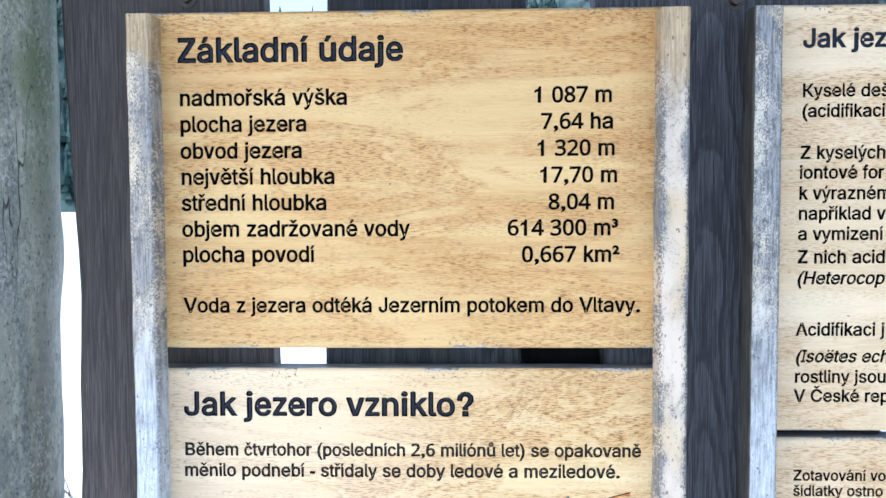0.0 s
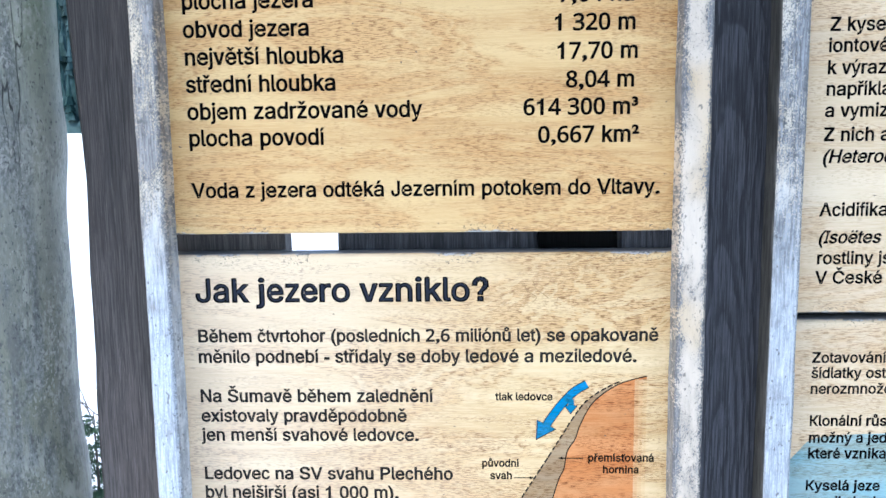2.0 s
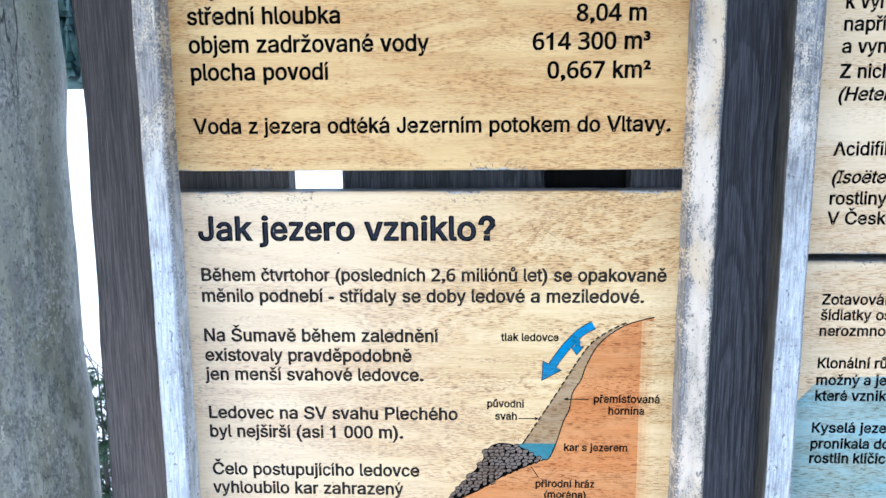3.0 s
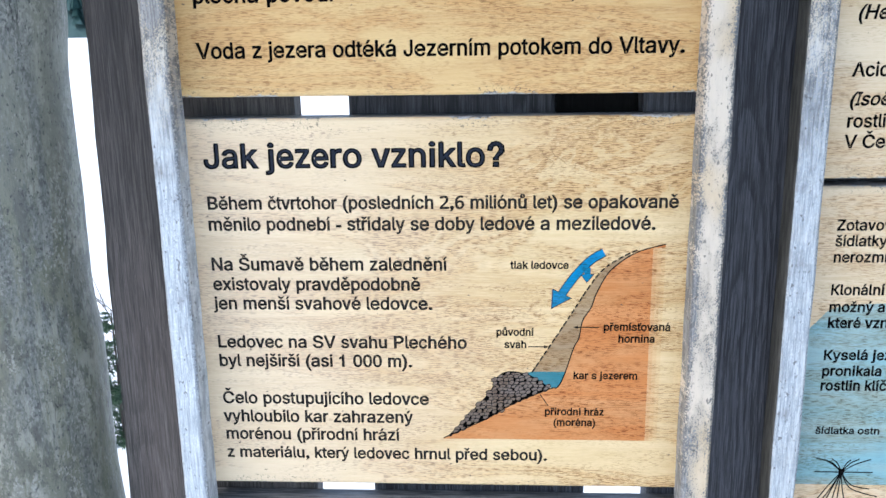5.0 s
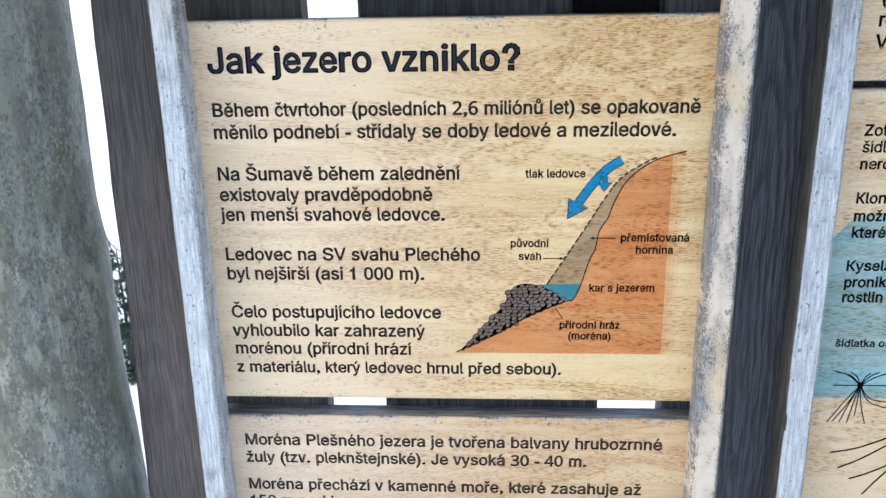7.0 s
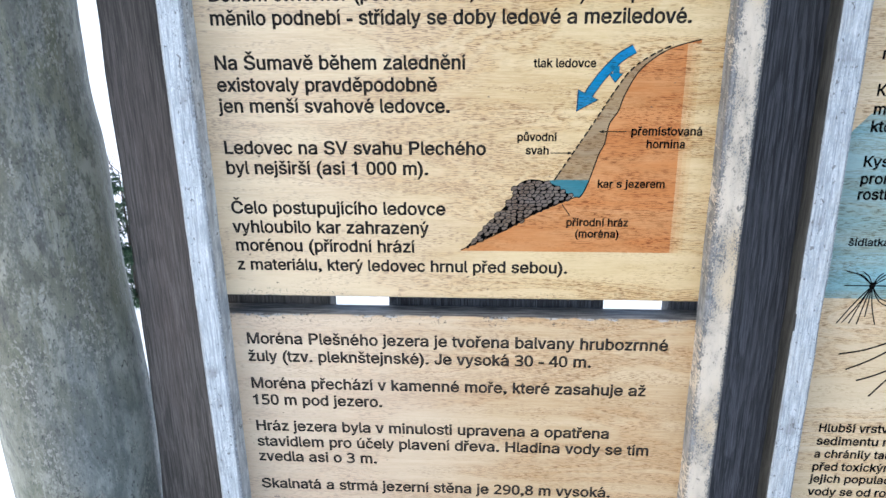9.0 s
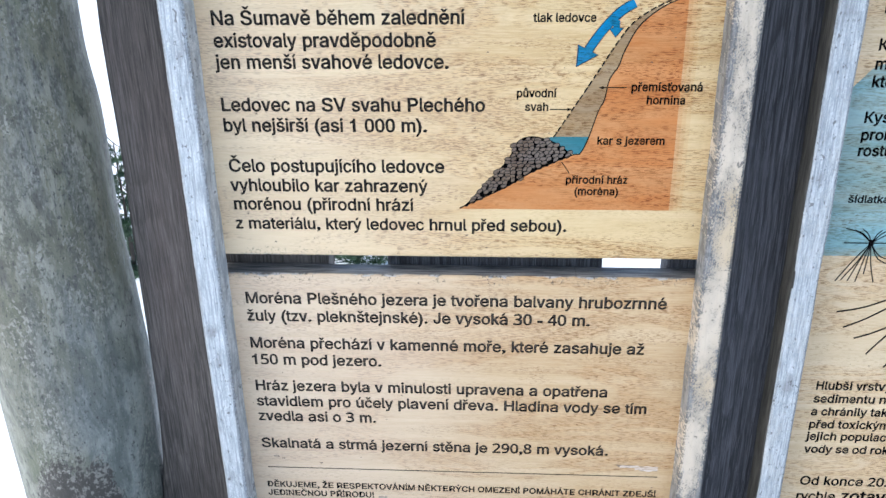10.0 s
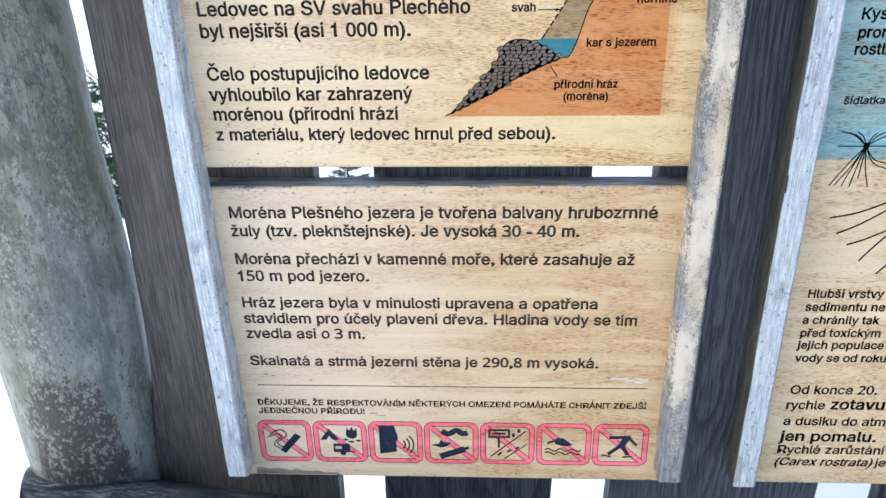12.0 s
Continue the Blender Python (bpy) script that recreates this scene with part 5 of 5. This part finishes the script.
scrapes = [("scrape", [[(0.206, 0.7385), (0.236, 0.7372), (0.259, 0.7335), (0.262, 0.7290), (0.240, 0.7285), (0.232, 0.7330), (0.210, 0.7345)]], damp_wood, False, "grey ragged edge of a scrape in the varnish"), scuff(0.212, 0.7345, 0.026, 0.0030, 1), scuff(0.232, 0.7312, 0.030, 0.0065, 2), scuff(-0.112, 0.6725, 0.012, 0.0028, 3), scuff(-0.103, 0.6690, 0.013, 0.0016, 4), scuff(-0.2520, 0.7375, 0.0075, 0.0018, 3), scuff(-0.2415, 0.7345, 0.0050, 0.0016, 4), scuff(-0.245, 0.5755, 0.085, 0.0022, 7)]
scrapes.append(("scrape", [[(-0.2815, 0.5618)] + [(-0.2815 + 0.118 * i / 12, 0.5735 - 0.0007 * i + 0.0016 * math.sin(i * 2.3)) for i in range(13)] + [(-0.160, 0.5618)]], damp_wood, False, "greyed bare wood along the lower edge"))
rules = scrapes
for i, marks in enumerate((smoke, camp, noise_mark, litter, path_mark, water_mark, ice_mark)):
    rules += rule_sign(-0.2335 + 0.07775 * i, 0.6225, marks)
rows3 = rules + [
    *worn("Moréna Plešného jezera je tvořena balvany hrubozrnné", -0.2660, 0.9716, 0.0211), *worn("žuly (tzv. pleknštejnské). Je vysoká 30 - 40 m.", -0.2664, 0.9467, 0.0210),
    *worn("Moréna přechází v kamenné moře, které zasahuje až", -0.2668, 0.9076, 0.0211), *worn("150 m pod jezero.", -0.2672, 0.8830, 0.0211),
    *worn("Hráz jezera byla v minulosti upravena a opatřena", -0.2668, 0.8436, 0.0210), *worn("stavidlem pro účely plavení dřeva. Hladina vody se tím", -0.2670, 0.8195, 0.0211), *worn("zvedla asi o 3 m.", -0.2672, 0.7961, 0.0211),
    *worn("Skalnatá a strmá jezerní stěna je 290,8 m vysoká.", -0.2675, 0.7525, 0.0210),
    ("engraved_rule", stroke([(-0.262, 0.7195), (0.262, 0.7195)], 0.0013), INK, True, ""),
    line("DĚKUJEME, ŽE RESPEKTOVÁNÍM NĚKTERÝCH OMEZENÍ POMÁHÁTE CHRÁNIT ZDEJŠÍ", -0.2660, 0.6862, 0.0126, True, width=0.529, ink=INK), strong("JEDINEČNOU PŘÍRODU!", -0.2660, 0.6718, 0.0127),
]
board_panel(left, LX0, LX1, *Z, wood3, rows3, "pale worn wooden panel with routed lettering and a row of pink rule signs")
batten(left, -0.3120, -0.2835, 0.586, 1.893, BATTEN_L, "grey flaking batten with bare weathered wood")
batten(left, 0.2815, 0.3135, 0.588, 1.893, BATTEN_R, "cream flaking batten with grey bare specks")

# ---- the neighbouring board ----
RX0, RX1 = 0.394, 0.995
right = tagged(new("information_board"), "two carved light wooden panels beside flaking blue-grey battens", "information board", "carved lake information boards")
Z = (1.4165, 1.901)
wood4 = panel_wood("pale_oak_upper_neighbour", *Z, *PALE_R, 15.0)
rows4 = [
    line("Jak jez", 0.4460, 1.8533, 0.0285, True),
    line("Kyselé deš", 0.4460, 1.7982, 0.0200), line("(acidifikaci", 0.4460, 1.7754, 0.0200),
    line("Z kyselých", 0.4452, 1.7284, 0.0203), line("iontové for", 0.4445, 1.7061, 0.0203), line("k výrazném", 0.4443, 1.6826, 0.0203), line("například v", 0.4440, 1.6596, 0.0203), line("a vymizení", 0.4440, 1.6364, 0.0203),
    line("Z nich acid", 0.4438, 1.6100, 0.0205), line("(Heterocop", 0.4430, 1.5861, 0.0200, italic=True),
    line("Acidifikaci j", 0.4436, 1.5270, 0.0203), line("(Isoëtes ech", 0.4428, 1.4964, 0.0195, italic=True), line("rostliny jsou", 0.4430, 1.4728, 0.0197), line("V České rep", 0.4425, 1.4505, 0.0197),
]
board_panel(right, RX0, RX1, *Z, wood4, rows4, "pale wooden panel with routed dark lettering")
Z = (0.558, 1.4085)
wood5 = panel_wood("pale_oak_lower_neighbour", *Z, *PALE_R, 21.0)
water_paint = panel_wood("blue_stained_oak", *Z, *PALE_R, 21.0, (0.085, 0.325, 0.41), 0.72)
shore = catmull([(0.400, 1.215), (0.432, 1.252), (0.446, 1.266), (0.47, 1.271), (0.525, 1.274), (0.70, 1.277), (0.97, 1.275)], 5)
water_area = strip([Vector((p.x, 1.0455)) for p in shore], shore)
blades = [[(0.477, 1.062), (0.462, 1.075), (0.446, 1.080)], [(0.477, 1.062), (0.467, 1.073), (0.456, 1.078)], [(0.477, 1.062), (0.472, 1.073), (0.465, 1.079)], [(0.477, 1.062), (0.482, 1.073), (0.487, 1.078)], [(0.477, 1.062), (0.487, 1.074), (0.497, 1.079)], [(0.477, 1.062), (0.492, 1.072), (0.510, 1.079)], [(0.446, 1.062), (0.477, 1.062), (0.514, 1.062)],
          [(0.477, 1.062), (0.462, 1.042), (0.444, 1.013)], [(0.477, 1.062), (0.464, 1.036), (0.450, 1.014)], [(0.477, 1.062), (0.467, 1.038), (0.458, 1.013)], [(0.477, 1.062), (0.472, 1.040), (0.467, 1.012)], [(0.477, 1.062), (0.476, 1.040), (0.475, 1.022)], [(0.477, 1.062), (0.481, 1.036), (0.488, 1.012)], [(0.477, 1.062), (0.488, 1.042), (0.506, 1.034), (0.522, 1.030)], [(0.477, 1.062), (0.490, 1.045), (0.512, 1.040)]]
roots = [[(0.453, 0.972), (0.485, 0.979), (0.524, 0.996)], [(0.464, 0.951), (0.490, 0.964), (0.524, 0.987)], [(0.479, 0.936), (0.500, 0.944), (0.527, 0.958)], [(0.497, 0.914), (0.510, 0.932), (0.527, 0.953)], [(0.521, 0.896), (0.534, 0.912)]]
plant = [q for b in blades for q in stroke(catmull(b, 4), 0.0014)] + disc(0.477, 1.062, 0.0038, 0.0045, 8)
root_lines = [q for b in roots for q in stroke(catmull(b, 4), 0.0022)]
rows5 = [
    ("painted_area", water_area, water_paint, False, "pale blue stained water of the carved plant drawing"),
    ("engraved_drawing", plant, INK, True, "routed quillwort plant"), ("engraved_drawing", root_lines, INK, True, "routed leaf lines"),
    line("Zotavování vo", 0.4432, 1.3586, 0.0170), line("šídlatky ostno", 0.4432, 1.3405, 0.0170), line("nerozmnožo", 0.4428, 1.3219, 0.0168),
    strong("Klonální růst", 0.4435, 1.2835, 0.0170), strong("možný a jedi", 0.4435, 1.2632, 0.0168), strong("které vznikaj", 0.4435, 1.2441, 0.0170),
    strong("Kyselá jeze", 0.4425, 1.2050, 0.0168), strong("pronikala do", 0.4425, 1.1854, 0.0168), strong("rostlin klíčíc", 0.4425, 1.1671, 0.0172),
    line("šídlatka ostn", 0.4418, 1.1117, 0.0122, True, ink=INK),
    strong("Hlubší vrstvy", 0.4450, 0.8620, 0.0163), strong("sedimentu ne", 0.4450, 0.8428, 0.0163), strong("a chránily tak", 0.4452, 0.8236, 0.0160), strong("před toxickým", 0.4452, 0.8042, 0.0163), strong("jejich populace", 0.4452, 0.7858, 0.0163), strong("vody se od roku", 0.4455, 0.7658, 0.0163),
    line("Od konce 20.", 0.4470, 0.7141, 0.0191), line("rychle", 0.4460, 0.6891, 0.0192), line("zotavu", 0.5035, 0.6894, 0.0225, True, ink=INK), line("a dusíku do atm", 0.4465, 0.6621, 0.0191), line("jen pomalu.", 0.4465, 0.6348, 0.0231, True, ink=INK),
    line("Rychlé zarůstání", 0.4450, 0.6129, 0.0195), line("(Carex rostrata)", 0.4445, 0.5917, 0.0190, italic=True), line("je", 0.5810, 0.5917, 0.0190),
]
board_panel(right, RX0, RX1, *Z, wood5, rows5, "pale wooden panel with routed lettering over a blue-stained plant drawing")
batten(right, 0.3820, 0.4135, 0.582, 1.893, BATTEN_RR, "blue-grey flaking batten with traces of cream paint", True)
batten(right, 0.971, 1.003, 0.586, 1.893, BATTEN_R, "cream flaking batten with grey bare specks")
bpy.data.objects.remove(font_ob)
